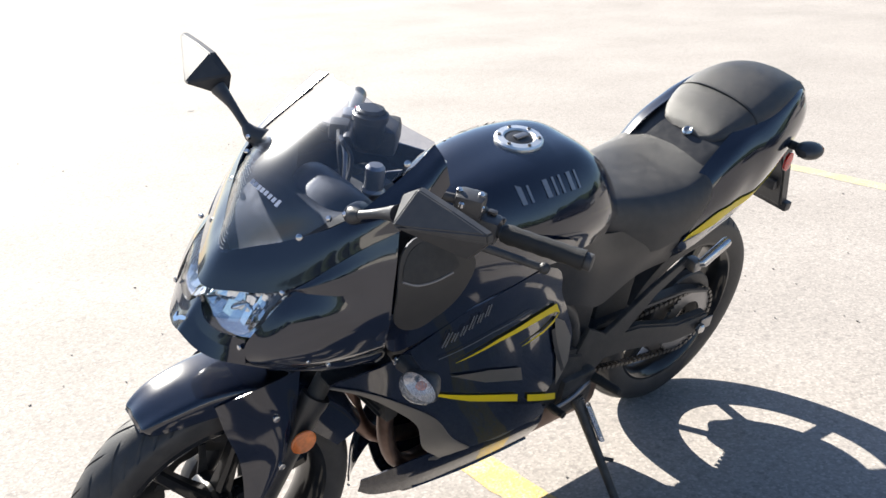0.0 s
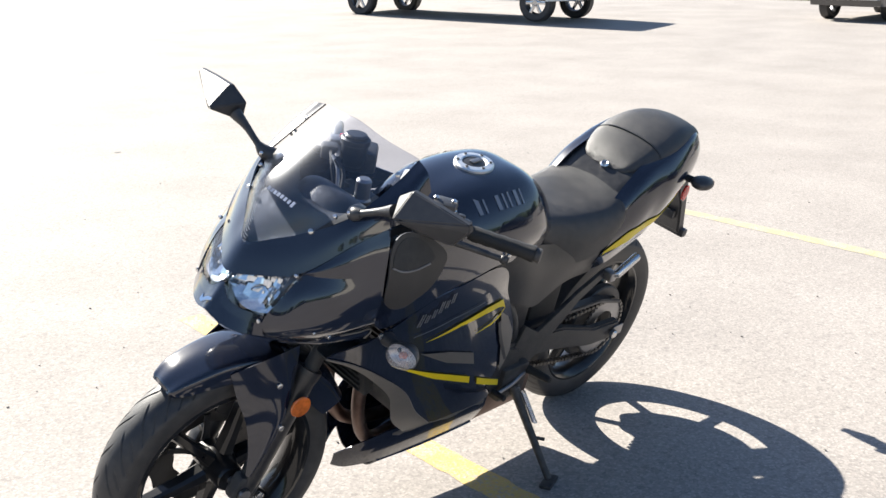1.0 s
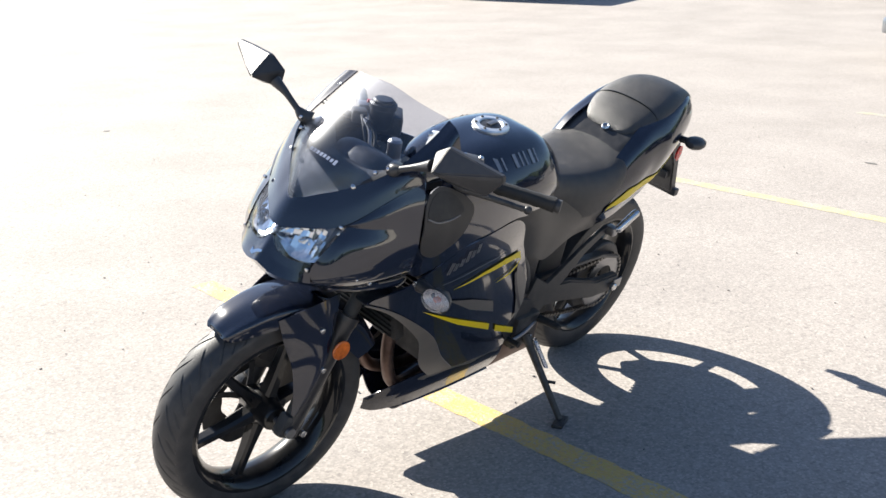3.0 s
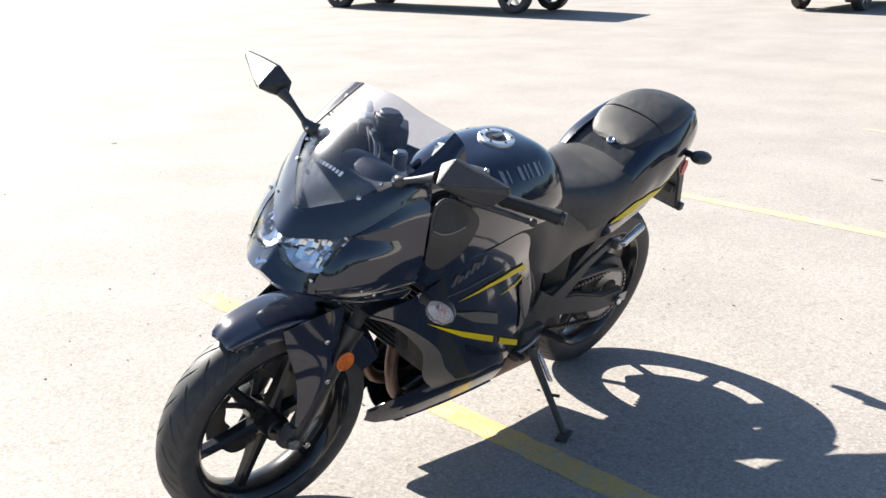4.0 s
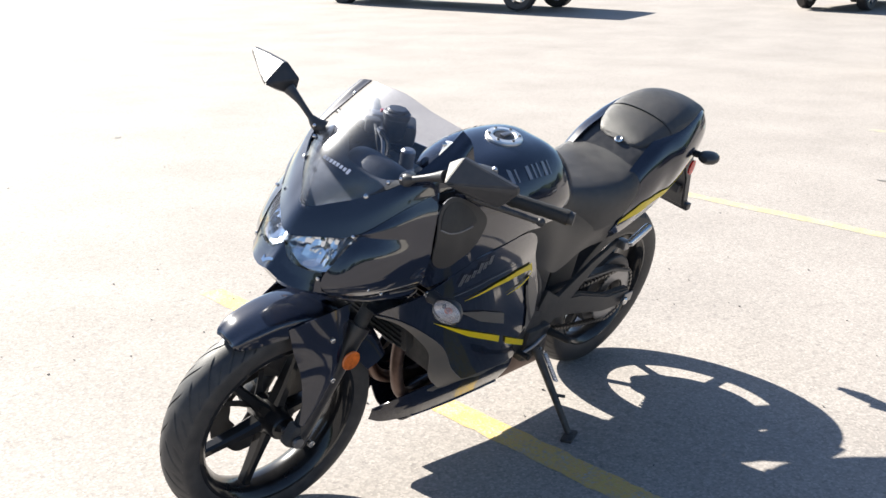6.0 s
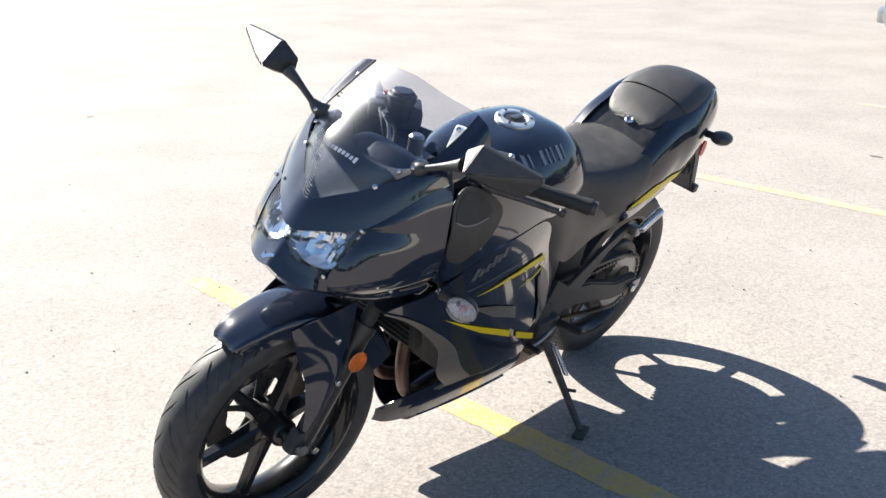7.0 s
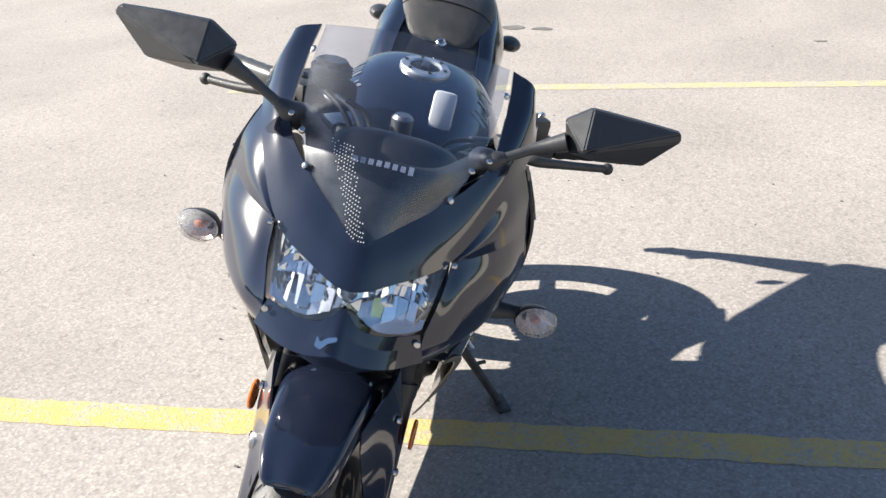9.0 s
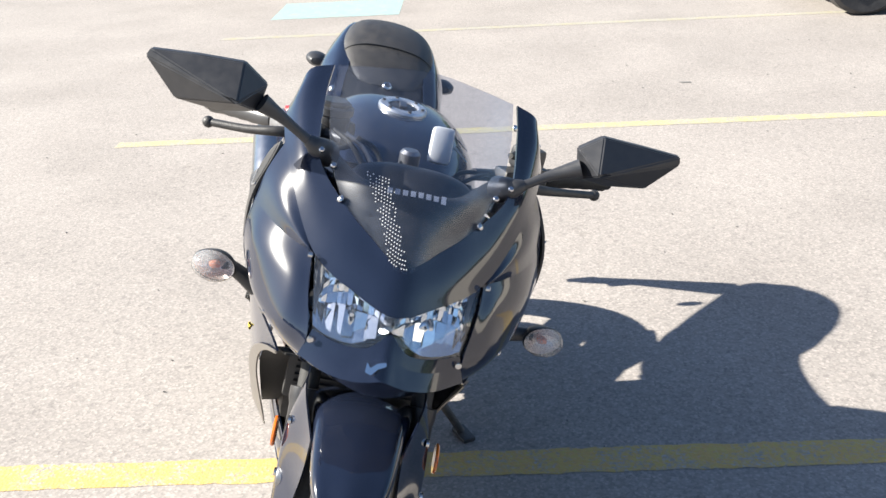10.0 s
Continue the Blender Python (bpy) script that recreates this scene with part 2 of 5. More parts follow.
def patch(rows, nu=24, nv=24, thick=0.003):
    bm = bmesh.new()
    sheet(bm, dense(rows, nu, nv))
    if thick:
        bmesh.ops.recalc_face_normals(bm, faces=bm.faces)
        bmesh.ops.solidify(bm, geom=bm.faces[:], thickness=thick)
    return bm


def mirror_rows(half):
    """Rows given from the middle outwards, to both sides."""
    return [[(x, -y, z) for x, y, z in reversed(r[1:])] + list(r) for r in half]


def flip(rows, s):
    return [[(x, y * s, z) for x, y, z in r] for r in rows]


def tube(bm, pts, r, n=12, steps=0):
    """A round bar along the points; r may be a list, one for each point."""
    rr = list(r) if isinstance(r, (list, tuple)) else [r] * len(pts)
    q = np.array([(*p, k) for p, k in zip(pts, rr)], float)
    if steps:
        q = spline(q, steps)
    p = [Vector(v[:3]) for v in q]
    side, rings = None, []
    for i, v in enumerate(p):
        d = (p[min(i + 1, len(p) - 1)] - p[max(i - 1, 0)]).normalized()
        if side is None:
            side = d.orthogonal().normalized()
        side = (side - d * side.dot(d)).normalized()
        up = d.cross(side)
        rings.append([v + (side * math.cos(a) + up * math.sin(a)) * q[i][3] for a in np.linspace(0, 2 * math.pi, n, endpoint=False)])
    v = sheet(bm, rings, True)
    bm.faces.new(v[0]), bm.faces.new(v[-1])
    return bm


def lathe(profile, seg=48, centre=(0, 0, 0), axis="y", bm=None, closed=False):
    """Turns a profile of (radius, along) round an axis."""
    bm = bm or bmesh.new()
    rows = []
    for a in np.linspace(0, 2 * math.pi, seg, endpoint=False):
        c, s = math.cos(a), math.sin(a)
        rows.append([Vector({"y": (r * c, h, r * s), "x": (h, r * c, r * s), "z": (r * c, r * s, h)}[axis]) + Vector(centre) for r, h in profile])
    v = [[bm.verts.new(p) for p in r] for r in rows]
    k = len(profile)
    for i in range(seg):
        a, b = v[i], v[(i + 1) % seg]
        for j in range(k if closed else k - 1):
            bm.faces.new((a[j], b[j], b[(j + 1) % k], a[(j + 1) % k]))
    return bm


def block(centre, size, bevel=0.004, turn=None, bm=None, taper=1.0):
    """A bevelled block."""
    own = bmesh.new()
    bmesh.ops.create_cube(own, size=1.0)
    for v in own.verts:
        k = taper if v.co.z > 0 else 1.0
        v.co = Vector((v.co.x * size[0] * k, v.co.y * size[1] * k, v.co.z * size[2]))
    if bevel:
        bmesh.ops.bevel(own, geom=own.edges[:], offset=bevel, segments=2, affect="EDGES", profile=0.6)
    m = Matrix.Translation(centre) @ (turn or Matrix.Identity(4))
    bmesh.ops.transform(own, matrix=m, verts=own.verts)
    if bm is None:
        return own
    me = bpy.data.meshes.new("t")
    own.to_mesh(me)
    bm.from_mesh(me)
    bpy.data.meshes.remove(me)
    own.free()
    return bm


def outline_panel(outline, depth, side, thick=0.004, step=0.02, inset=0.0):
    """A body panel: an outline in the side view, laid on a curved surface y = depth(x, z)."""
    bm = bmesh.new()
    face = bm.faces.new([bm.verts.new((x, 0, z)) for x, z in outline])
    xs, zs = [p[0] for p in outline], [p[1] for p in outline]
    for lo, hi, no in ((min(xs), max(xs), (1, 0, 0)), (min(zs), max(zs), (0, 0, 1))):
        for k in np.arange(lo + step / 2, hi, step):
            bmesh.ops.bisect_plane(bm, geom=bm.verts[:] + bm.edges[:] + bm.faces[:], plane_co=[k * c for c in no], plane_no=no)
    for v in bm.verts:
        v.co.y = side * (depth(v.co.x, v.co.z) - inset)
    bmesh.ops.triangulate(bm, faces=[f for f in bm.faces if len(f.verts) > 4])
    bmesh.ops.recalc_face_normals(bm, faces=bm.faces)
    if thick:
        if sum(f.normal.y * side for f in bm.faces) < 0:
            bmesh.ops.reverse_faces(bm, faces=bm.faces)
        bmesh.ops.solidify(bm, geom=bm.faces[:], thickness=thick)
    return bm


def prism(outline, y0, y1, bevel=0.003):
    """An outline in the side view with a thickness from y0 to y1."""
    bm = bmesh.new()
    f = bm.faces.new([bm.verts.new((x, y0, z)) for x, z in outline])
    got = bmesh.ops.extrude_face_region(bm, geom=[f])
    for v in got["geom"]:
        if isinstance(v, bmesh.types.BMVert):
            v.co.y = y1
    if bevel:
        bmesh.ops.bevel(bm, geom=bm.edges[:], offset=bevel, segments=2, affect="EDGES")
    return bm


def nose(bm):
    """The front bodywork stands a little to the right of the wheels' plane, more so towards its tip."""
    for v in bm.verts:
        v.co.y -= 0.018 * max(v.co.x - 0.1, 0)
    return bm


def moved(bm, m):
    bmesh.ops.transform(bm, matrix=m, verts=bm.verts)
    return bm


# ---- ground ----
def rise(x, y):
    """The lot climbs a little towards its far side."""
    f = min(max((math.hypot(x, y) - 7) / 20, 0), 1)
    return 0.34 * f * f * (3 - 2 * f)


def ground_sheet():
    bm = bmesh.new()
    radii = [0, 1, 2, 4, 6, 7] + list(range(8, 30)) + [34, 45, 70, 120, 250, 600, 1500, 4000]
    rows = [[(r * math.cos(a), r * math.sin(a), rise(r, 0)) for a in np.linspace(0, 2 * math.pi, 96, endpoint=False)] for r in radii]
    sheet(bm, rows, True)
    return bm


tagged(part("ground", ground_sheet(), ASPHALT), "sun-bleached coarse asphalt of an open parking lot", "ground", kind="structure")


def strip(name, material, x, y0, y1, width, label, skew=0.0):
    """A painted line on the ground, with slightly uneven edges, laid just above it."""
    rng = random.Random(int(abs(x) * 100))
    bm = bmesh.new()
    ys = np.arange(y0, y1 + 0.01, 0.035)
    rows = []
    for y in ys:
        a, b = (rng.uniform(-0.0045, 0.0045) for _ in "ab")
        c = x + skew * (y - y0)
        rows.append([(c - width / 2 + a, y, rise(c, y) + 0.0012), (c + width / 2 + b, y, rise(c, y) + 0.0012)])
    sheet(bm, rows)
    return tagged(part(name, bm, material), label, "road marking", kind="structure")


strip("parking_line", LINE, 0.0, -1.57, 6.0, 0.105, "worn yellow parking line under the motorcycle")
strip("parking_line", FAINT, -3.03, -1.50, 6.5, 0.10, "faded yellow parking line behind the motorcycle")
strip("parking_line", worn_paint("nearly_gone_road_paint", (0.38, 0.345, 0.24), 0.86), -6.06, -1.60, 7.0, 0.10, "faint yellow parking line farther off")


# ---- the motorcycle: x ahead, y to its left, z up, in its own upright frame ----
BIKE = pose(0.10, -0.0255, 0.004, -16.5, 0, 5.4)
bike = tagged(new("motorcycle"), "glossy black sport motorcycle with yellow stripes leaning on its side stand", "motorcycle")
bike.matrix_world = BIKE
FRONT, REAR = (0.678, 0, 0.293), (-0.722, 0, 0.307)
STEER = Matrix.Translation((0.36, 0, 0.88)) @ Matrix.Rotation(radians(-5.5), 4, Vector((-math.sin(radians(26)), 0, math.cos(radians(26))))) @ Matrix.Translation((-0.36, 0, -0.88))


def tyre_mesh(radius, half, centre, seg=480):
    """A road tyre with slanting grooves cut into its tread."""
    rim = 0.217
    prof = [(rim - 0.004, -half * 0.74), (rim + 0.006, -half * 0.86), (rim + (radius - rim) * 0.42, -half), (rim + (radius - rim) * 0.62, -half * 0.97)]
    crown = [(radius - (radius - rim) * 0.30 * abs(k) ** 2.1, half * 0.93 * k) for k in np.linspace(-1, 1, 25)]
    prof = prof + crown + [(r, -h) for r, h in reversed(prof)]
    bm = bmesh.new()
    rows = []
    for i in range(seg):
        row = []
        for r, h in prof:
            k = abs(h) / half
            a = 2 * math.pi * (i / seg - min(k, 0.93) * 1.2 / 24)
            step = (i + (10 if h > 0 else 0)) % 20
            if 0.10 < k < 0.93 and r > rim + (radius - rim) * 0.6 and (step < 2 or (step in (10, 11) and k > 0.55)):
                r -= 0.0028
            row.append((centre[0] + r * math.cos(a), centre[1] + h, centre[2] + r * math.sin(a)))
        rows.append(row)
    rows.append(rows[0])
    sheet(bm, rows)
    return bm


def spoke_mesh(centre, angle, r0, r1, w0, w1, d0, d1):
    bm = bmesh.new()
    rows = []
    for f in (0, 0.35, 0.75, 1):
        r, w, d = r0 + (r1 - r0) * f, w0 + (w1 - w0) * f, d0 + (d1 - d0) * f
        w *= 1 - 0.22 * math.sin(math.pi * f)
        ring = [(-w, -d * 0.6), (-w * 0.6, -d), (w * 0.6, -d), (w, -d * 0.6), (w, d * 0.6), (w * 0.6, d), (-w * 0.6, d), (-w, d * 0.6)]
        c, s = math.cos(angle), math.sin(angle)
        rows.append([(centre[0] + r * c - t * s, centre[1] + y, centre[2] + r * s + t * c) for t, y in ring])
    v = sheet(bm, rows, True)
    bm.faces.new(v[0]), bm.faces.new(v[-1])
    return bm


def wheel(name, centre, radius, half, steer, phase):
    m = STEER if steer else Matrix.Identity(4)
    cx, cy, cz = centre
    k = half * 0.74
    rim = part(name, moved(lathe([(0.218, -k), (0.226, -k - 0.002), (0.226, -k - 0.007), (0.216, -k - 0.008), (0.206, -k), (0.197, -k * 0.55), (0.192, 0), (0.197, k * 0.55), (0.206, k), (0.216, k + 0.008), (0.226, k + 0.007), (0.226, k + 0.002), (0.218, k)], 96, centre, closed=True), m), WHEELPAINT, bike, "gloss black cast wheel")
    part("tyre", moved(tyre_mesh(radius, half, centre), m), RUBBER, rim, "grooved black tyre")
    hub = part("hub", moved(lathe([(0.0, -0.062), (0.030, -0.062), (0.034, -0.056), (0.036, -0.03), (0.046, -0.012), (0.046, 0.012), (0.036, 0.03), (0.034, 0.056), (0.030, 0.062), (0.0, 0.062)], 36, centre), m), WHEELPAINT, rim)
    for i in range(6):
        part("spoke", moved(spoke_mesh(centre, phase + i * math.pi / 3, 0.036, 0.199, 0.019, 0.013, 0.022, 0.015), m), WHEELPAINT, rim)
    part("valve", moved(tube(bmesh.new(), [(cx + 0.195 * math.cos(phase + 0.5), cy + 0.004, cz + 0.195 * math.sin(phase + 0.5)), (cx + 0.165 * math.cos(phase + 0.5), cy + 0.018, cz + 0.165 * math.sin(phase + 0.5))], 0.004), m), PLASTIC, rim)
    return rim


def disc_mesh(centre, y, r_in, r_out, petals, thick=0.004):
    bm = bmesh.new()
    n = petals * 12
    rings = []
    for r, wave, h in ((r_in, -0.002, -thick / 2), (r_out, 0.004, -thick / 2), (r_out, 0.004, thick / 2), (r_in, -0.002, thick / 2), (r_in, -0.002, -thick / 2)):
        rings.append([(centre[0] + (r + wave * math.cos(petals * a)) * math.cos(a), y + h, centre[2] + (r + wave * math.cos(petals * a)) * math.sin(a)) for a in np.linspace(0, 2 * math.pi, n, endpoint=False)])
    sheet(bm, rings, True)
    return bm


front_wheel = wheel("front_wheel", FRONT, 0.293, 0.056, True, 1.87)
rear_wheel = wheel("rear_wheel", REAR, 0.307, 0.066, False, 1.008)
disc = part("brake_disc", moved(disc_mesh(FRONT, -0.064, 0.080, 0.142, 10), STEER), DISC, front_wheel, "petal-edged steel brake disc")
for i in range(5):
    part("disc_carrier", moved(spoke_mesh((FRONT[0], -0.060, FRONT[2]), 0.3 + i * 1.2566, 0.03, 0.102, 0.012, 0.008, 0.003, 0.002), STEER), ENGINE, disc)
part("sprocket_carrier", lathe([(0, 0.060), (0.128, 0.060), (0.132, 0.056), (0.132, 0.036), (0.10, 0.030), (0, 0.030)], 40, REAR), ENGINE, rear_wheel, "black sprocket carrier")
part("brake_disc", disc_mesh(REAR, -0.075, 0.07, 0.11, 8), STEEL, rear_wheel)
# hub axles and caliper
part("front_axle", moved(lathe([(0, -0.125), (0.009, -0.125), (0.009, 0.118), (0.014, 0.118), (0.014, 0.128), (0.007, 0.130), (0.0, 0.130)], 16, FRONT), STEER), ALLOY, bike, "plain alloy axle bolt")
cal = part("brake_caliper", moved(block((0.598, -0.080, 0.430), (0.085, 0.052, 0.125), 0.014, Matrix.Rotation(radians(-30), 4, "Y")), STEER), ENGINE, bike, "black two-piston brake caliper")
for dz in (-0.024, 0.024):
    part("piston_cap", moved(lathe([(0, -0.012), (0.017, -0.012), (0.019, -0.008), (0.019, 0.01)], 18, (0.598 + dz * 0.45, -0.108, 0.430 + dz)), STEER), ALLOY, cal)


def fork_at(z):
    return 0.600 - (z - 0.42) * 0.488


for s in (-1, 1):
    y = 0.098 * s
    leg = part("fork_leg", moved(tube(bmesh.new(), [(fork_at(0.285), y, 0.285), (fork_at(0.33), y, 0.33), (fork_at(0.55), y, 0.55), (fork_at(0.562), y, 0.562), (fork_at(0.578), y, 0.578)], [0.022, 0.026, 0.026, 0.029, 0.029], 20), STEER), SATIN, bike, "black lower fork leg")
    # steel tube darkened to matte black in place of the shade behind the cowl
    part("fork_tube", moved(tube(bmesh.new(), [(fork_at(0.57), y, 0.57), (fork_at(0.93), y, 0.93)], 0.0185, 18), STEER), MATTE, leg, "fork tube coloured black for the shade it stands in")
    part("axle_clamp", moved(block((FRONT[0] - 0.012, y, FRONT[2] + 0.003), (0.065, 0.036, 0.062), 0.012, Matrix.Rotation(radians(-26), 4, "Y")), STEER), ENGINE, leg)
    part("pinch_bolt", moved(lathe([(0, 0.0), (0.009, 0.0), (0.009, 0.008), (0.006, 0.01), (0, 0.01)], 12, (FRONT[0] - 0.045, y + 0.016 * s, FRONT[2] - 0.022)), STEER), STEEL, leg, "bright bolt head")
    ref = part("fork_reflector", moved(lathe([(0.0, -0.003), (0.025, -0.003), (0.026, -0.001), (0.026, 0.001), (0.024, 0.003), (0, 0.003)], 28, (fork_at(0.51) + 0.010, y + 0.040 * s, 0.51)), STEER), AMBER, leg, "round amber reflector on the fork")


# front mudguard
def mudguard():
    bm = bmesh.new()
    angles = np.radians([59.5, 62, 70, 85, 100, 118, 135, 150])
    crown = [0.314, 0.322, 0.328, 0.333, 0.337, 0.340, 0.338, 0.332]
    half = [0.036, 0.047, 0.060, 0.070, 0.080, 0.089, 0.092, 0.088]
    drop = [0.012, 0.028, 0.044, 0.056, 0.068, 0.086, 0.092, 0.078]
    rows = []
    for a, c, h, d in zip(angles, crown, half, drop):
        row = [(-h * 0.98, c - d), (-h, c - d * 0.62), (-h * 0.93, c - d * 0.22), (-h * 0.55, c - 0.004), (0, c), (h * 0.55, c - 0.004), (h * 0.93, c - d * 0.22), (h, c - d * 0.62), (h * 0.98, c - d)]
        rows.append([(FRONT[0] + r * math.cos(a), y, FRONT[2] + r * math.sin(a)) for y, r in row])
    sheet(bm, dense(rows, 40, 32))
    bmesh.ops.recalc_face_normals(bm, faces=bm.faces)
    bmesh.ops.solidify(bm, geom=bm.faces[:], thickness=0.003)
    return moved(bm, STEER)


guard = part("front_mudguard", mudguard(), PAINT, bike, "long pointed gloss black front mudguard")
for s in (-1, 1):
    # the side plates that run down beside the fork
    y = 0.074
    plate = [[(0.712, y - 0.002, 0.596), (0.625, y + 0.022, 0.632), (0.560, y + 0.024, 0.648)], [(0.692, y + 0.002, 0.528), (0.604, y + 0.042, 0.555), (0.566, y + 0.030, 0.575)], [(0.668, y + 0.010, 0.462), (0.602, y + 0.048, 0.480), (0.580, y + 0.036, 0.490)], [(0.664, y + 0.024, 0.394), (0.630, y + 0.046, 0.400), (0.614, y + 0.038, 0.404)], [(0.670, y + 0.034, 0.335), (0.665, y + 0.043, 0.335), (0.656, y + 0.040, 0.335)]]
    part("mudguard_side", moved(patch(flip(plate, s), 14, 14), STEER), PAINT, guard)
    for p in ((0.612, y + 0.040, 0.565), (0.602, y + 0.050, 0.455)):
        part("mudguard_bolt", moved(lathe([(0, -0.002), (0.007, -0.002), (0.007, 0.003), (0.004, 0.005), (0, 0.005)], 12, (p[0], p[1] * s, p[2])), STEER), STEEL, guard)

# ---- windscreen and nose ----
screen_net = [
    [(0.682, 0, 0.882), (0.644, 0.055, 0.908), (0.604, 0.104, 0.940)],
    [(0.614, 0, 0.988), (0.594, 0.072, 0.990), (0.545, 0.133, 0.990)],
    [(0.524, 0, 1.062), (0.500, 0.085, 1.058), (0.450, 0.150, 1.045)],
    [(0.422, 0, 1.128), (0.413, 0.085, 1.116), (0.376, 0.150, 1.097)],
]
screen = part("windscreen", nose(patch(mirror_rows(screen_net), 30, 30, 0.003)), SMOKE, bike, "smoke-tinted clear plastic windscreen")
screen.visible_shadow = True


def dots():
    """The printed dots that fill a slanting band low on the screen."""
    net = dense(mirror_rows(screen_net), 60, 60)
    bm = bmesh.new()
    rng = random.Random(4)
    for j in range(2, 25):
        for i in range(6, 34):
            u, v = (i + (0.5 if j % 2 else 0)), j * 0.9
            a = net[int(v)][int(u)]
            near = 30 - u + 1 - 0.47 * (j - 3)
            if near < 0 or near > 8.0 or rng.random() < 0.10 + (0.35 if near < 1.2 else 0):
                continue
            n1, n2 = Vector(net[int(v) + 1][int(u)] - a), Vector(net[int(v)][int(u) + 1] - a)
            nn = n2.cross(n1).normalized()
            nn = nn if nn.x > 0 else -nn
            e1 = n1.normalized()
            e2 = nn.cross(e1)
            c = Vector(a) + nn * 0.0006
            top = bm.verts.new(c + nn * 0.0012)
            ring = [bm.verts.new(c + (e1 * math.cos(t) + e2 * math.sin(t)) * 0.00115) for t in np.linspace(0, 2 * math.pi, 6, endpoint=False)]
            for k in range(6):
                bm.faces.new((ring[k], ring[(k + 1) % 6], top))
    return bm


tagged(part("screen_dots", nose(dots()), DOTS, screen, "fine raised dots low on the screen"), kind="stuff")
# the dark panel behind the foot of the screen
inner = [[(0.660, 0, 0.878), (0.640, 0.05, 0.905), (0.606, 0.10, 0.935)], [(0.610, 0, 0.935), (0.592, 0.065, 0.942), (0.552, 0.12, 0.960)], [(0.560, 0, 0.962), (0.545, 0.07, 0.962), (0.505, 0.135, 0.980)], [(0.49, 0, 0.950), (0.485, 0.075, 0.950), (0.445, 0.14, 0.985)]]
part("dash_panel", nose(patch(mirror_rows(inner), 18, 24)), MATTE, bike, "matte black panel under the screen")
visor_net = [
    [(0.678, 0, 0.888), (0.641, 0.056, 0.914), (0.597, 0.108, 0.947), (0.540, 0.152, 0.990), (0.440, 0.160, 1.055), (0.382, 0.156, 1.098)],
    [(0.6968, 0, 0.857), (0.6658, 0.058, 0.877), (0.615, 0.122, 0.908), (0.540, 0.172, 0.976), (0.440, 0.196, 1.042), (0.386, 0.192, 1.084)],
    [(0.714, 0, 0.825), (0.688, 0.058, 0.838), (0.630, 0.132, 0.868), (0.540, 0.188, 0.950), (0.436, 0.216, 1.002), (0.380, 0.206, 1.046)],
]
visor = part("upper_cowl", nose(patch(mirror_rows(visor_net), 14, 60, 0.004)), PAINT, bike, "black nose cowl that carries the screen")
for s in (-1, 1):
    for p in ((0.432, 0.153, 1.070), (0.600, 0.108, 0.948)):
        screw = lathe([(0, 0.0), (0.0058, 0.0), (0.0058, 0.0015), (0.0035, 0.0035), (0, 0.004)], 16, (0, 0, 0), "z")
        part("screen_screw", nose(moved(screw, Matrix.Translation((p[0], p[1] * s, p[2])) @ Matrix.Rotation(radians(45), 4, "Y") @ Matrix.Rotation(radians(-40 * s), 4, "X"))), STEEL, screen, "bright round screw head")

# the chin: a dished band under the lamp, a sharp edge, and its underside drawn back
LAMP_LOW = [(0.716, 0, 0.799), (0.722, 0.018, 0.783), (0.722, 0.036, 0.772), (0.713, 0.070, 0.768), (0.694, 0.112, 0.773)]
chin_top = [LAMP_LOW, [(0.731, 0, 0.776), (0.733, 0.018, 0.764), (0.731, 0.038, 0.754), (0.720, 0.074, 0.750), (0.697, 0.118, 0.756)]]
chin_mid = [chin_top[1], [(0.755, 0, 0.740), (0.752, 0.020, 0.734), (0.746, 0.045, 0.728), (0.730, 0.082, 0.726), (0.699, 0.126, 0.732)]]
chin_low = [chin_mid[1], [(0.712, 0, 0.690), (0.708, 0.022, 0.690), (0.699, 0.048, 0.694), (0.678, 0.086, 0.700), (0.645, 0.128, 0.706)], [(0.640, 0, 0.672), (0.636, 0.022, 0.674), (0.628, 0.05, 0.682), (0.610, 0.088, 0.694), (0.590, 0.130, 0.700)]]
chin = part("chin_cowl", nose(patch(mirror_rows(chin_top), 6, 40, 0.004)), PAINT, bike, "gloss black chin under the headlamp")
part("chin_front", nose(patch(mirror_rows(chin_mid), 8, 40, 0.004)), PAINT, chin)
part("chin_underside", nose(patch(mirror_rows(chin_low), 12, 40, 0.004)), PAINT, chin)
badge = prism([(-0.012, -0.007), (-0.004, -0.010), (0.004, -0.001), (0.014, 0.004), (0.013, 0.009), (0.002, 0.006), (-0.006, -0.001), (-0.011, 0.006)], -0.002, 0.002, 0.0006)
part("chin_badge", nose(moved(badge, Matrix.Translation((0.7460, -0.014, 0.756)) @ Matrix.Rotation(radians(90), 4, "Z") @ Matrix.Rotation(radians(-34), 4, "X") @ Matrix.Scale(1.15, 4))), CHROME, chin, "small bright metal badge")
for s in (-1, 1):
    part("chin_bolt", nose(lathe([(0, 0.0), (0.005, 0.0), (0.005, 0.003), (0, 0.005)], 12, (0.703, 0.112 * s, 0.762), "x")), STEEL, chin)

# added dark sheet that stands in for the shade under the chin
chin_gap_net = [[(0.640, 0, 0.690), (0.632, 0.05, 0.690), (0.600, 0.105, 0.694)], [(0.585, 0, 0.640), (0.575, 0.05, 0.642), (0.545, 0.100, 0.650)], [(0.500, 0, 0.660), (0.49, 0.05, 0.660), (0.47, 0.095, 0.665)]]
part("chin_gap_filler", nose(patch(mirror_rows(chin_gap_net), 10, 16, 0.003)), MATTE, bike, "matte black filler added for the dark gap above the front mudguard")

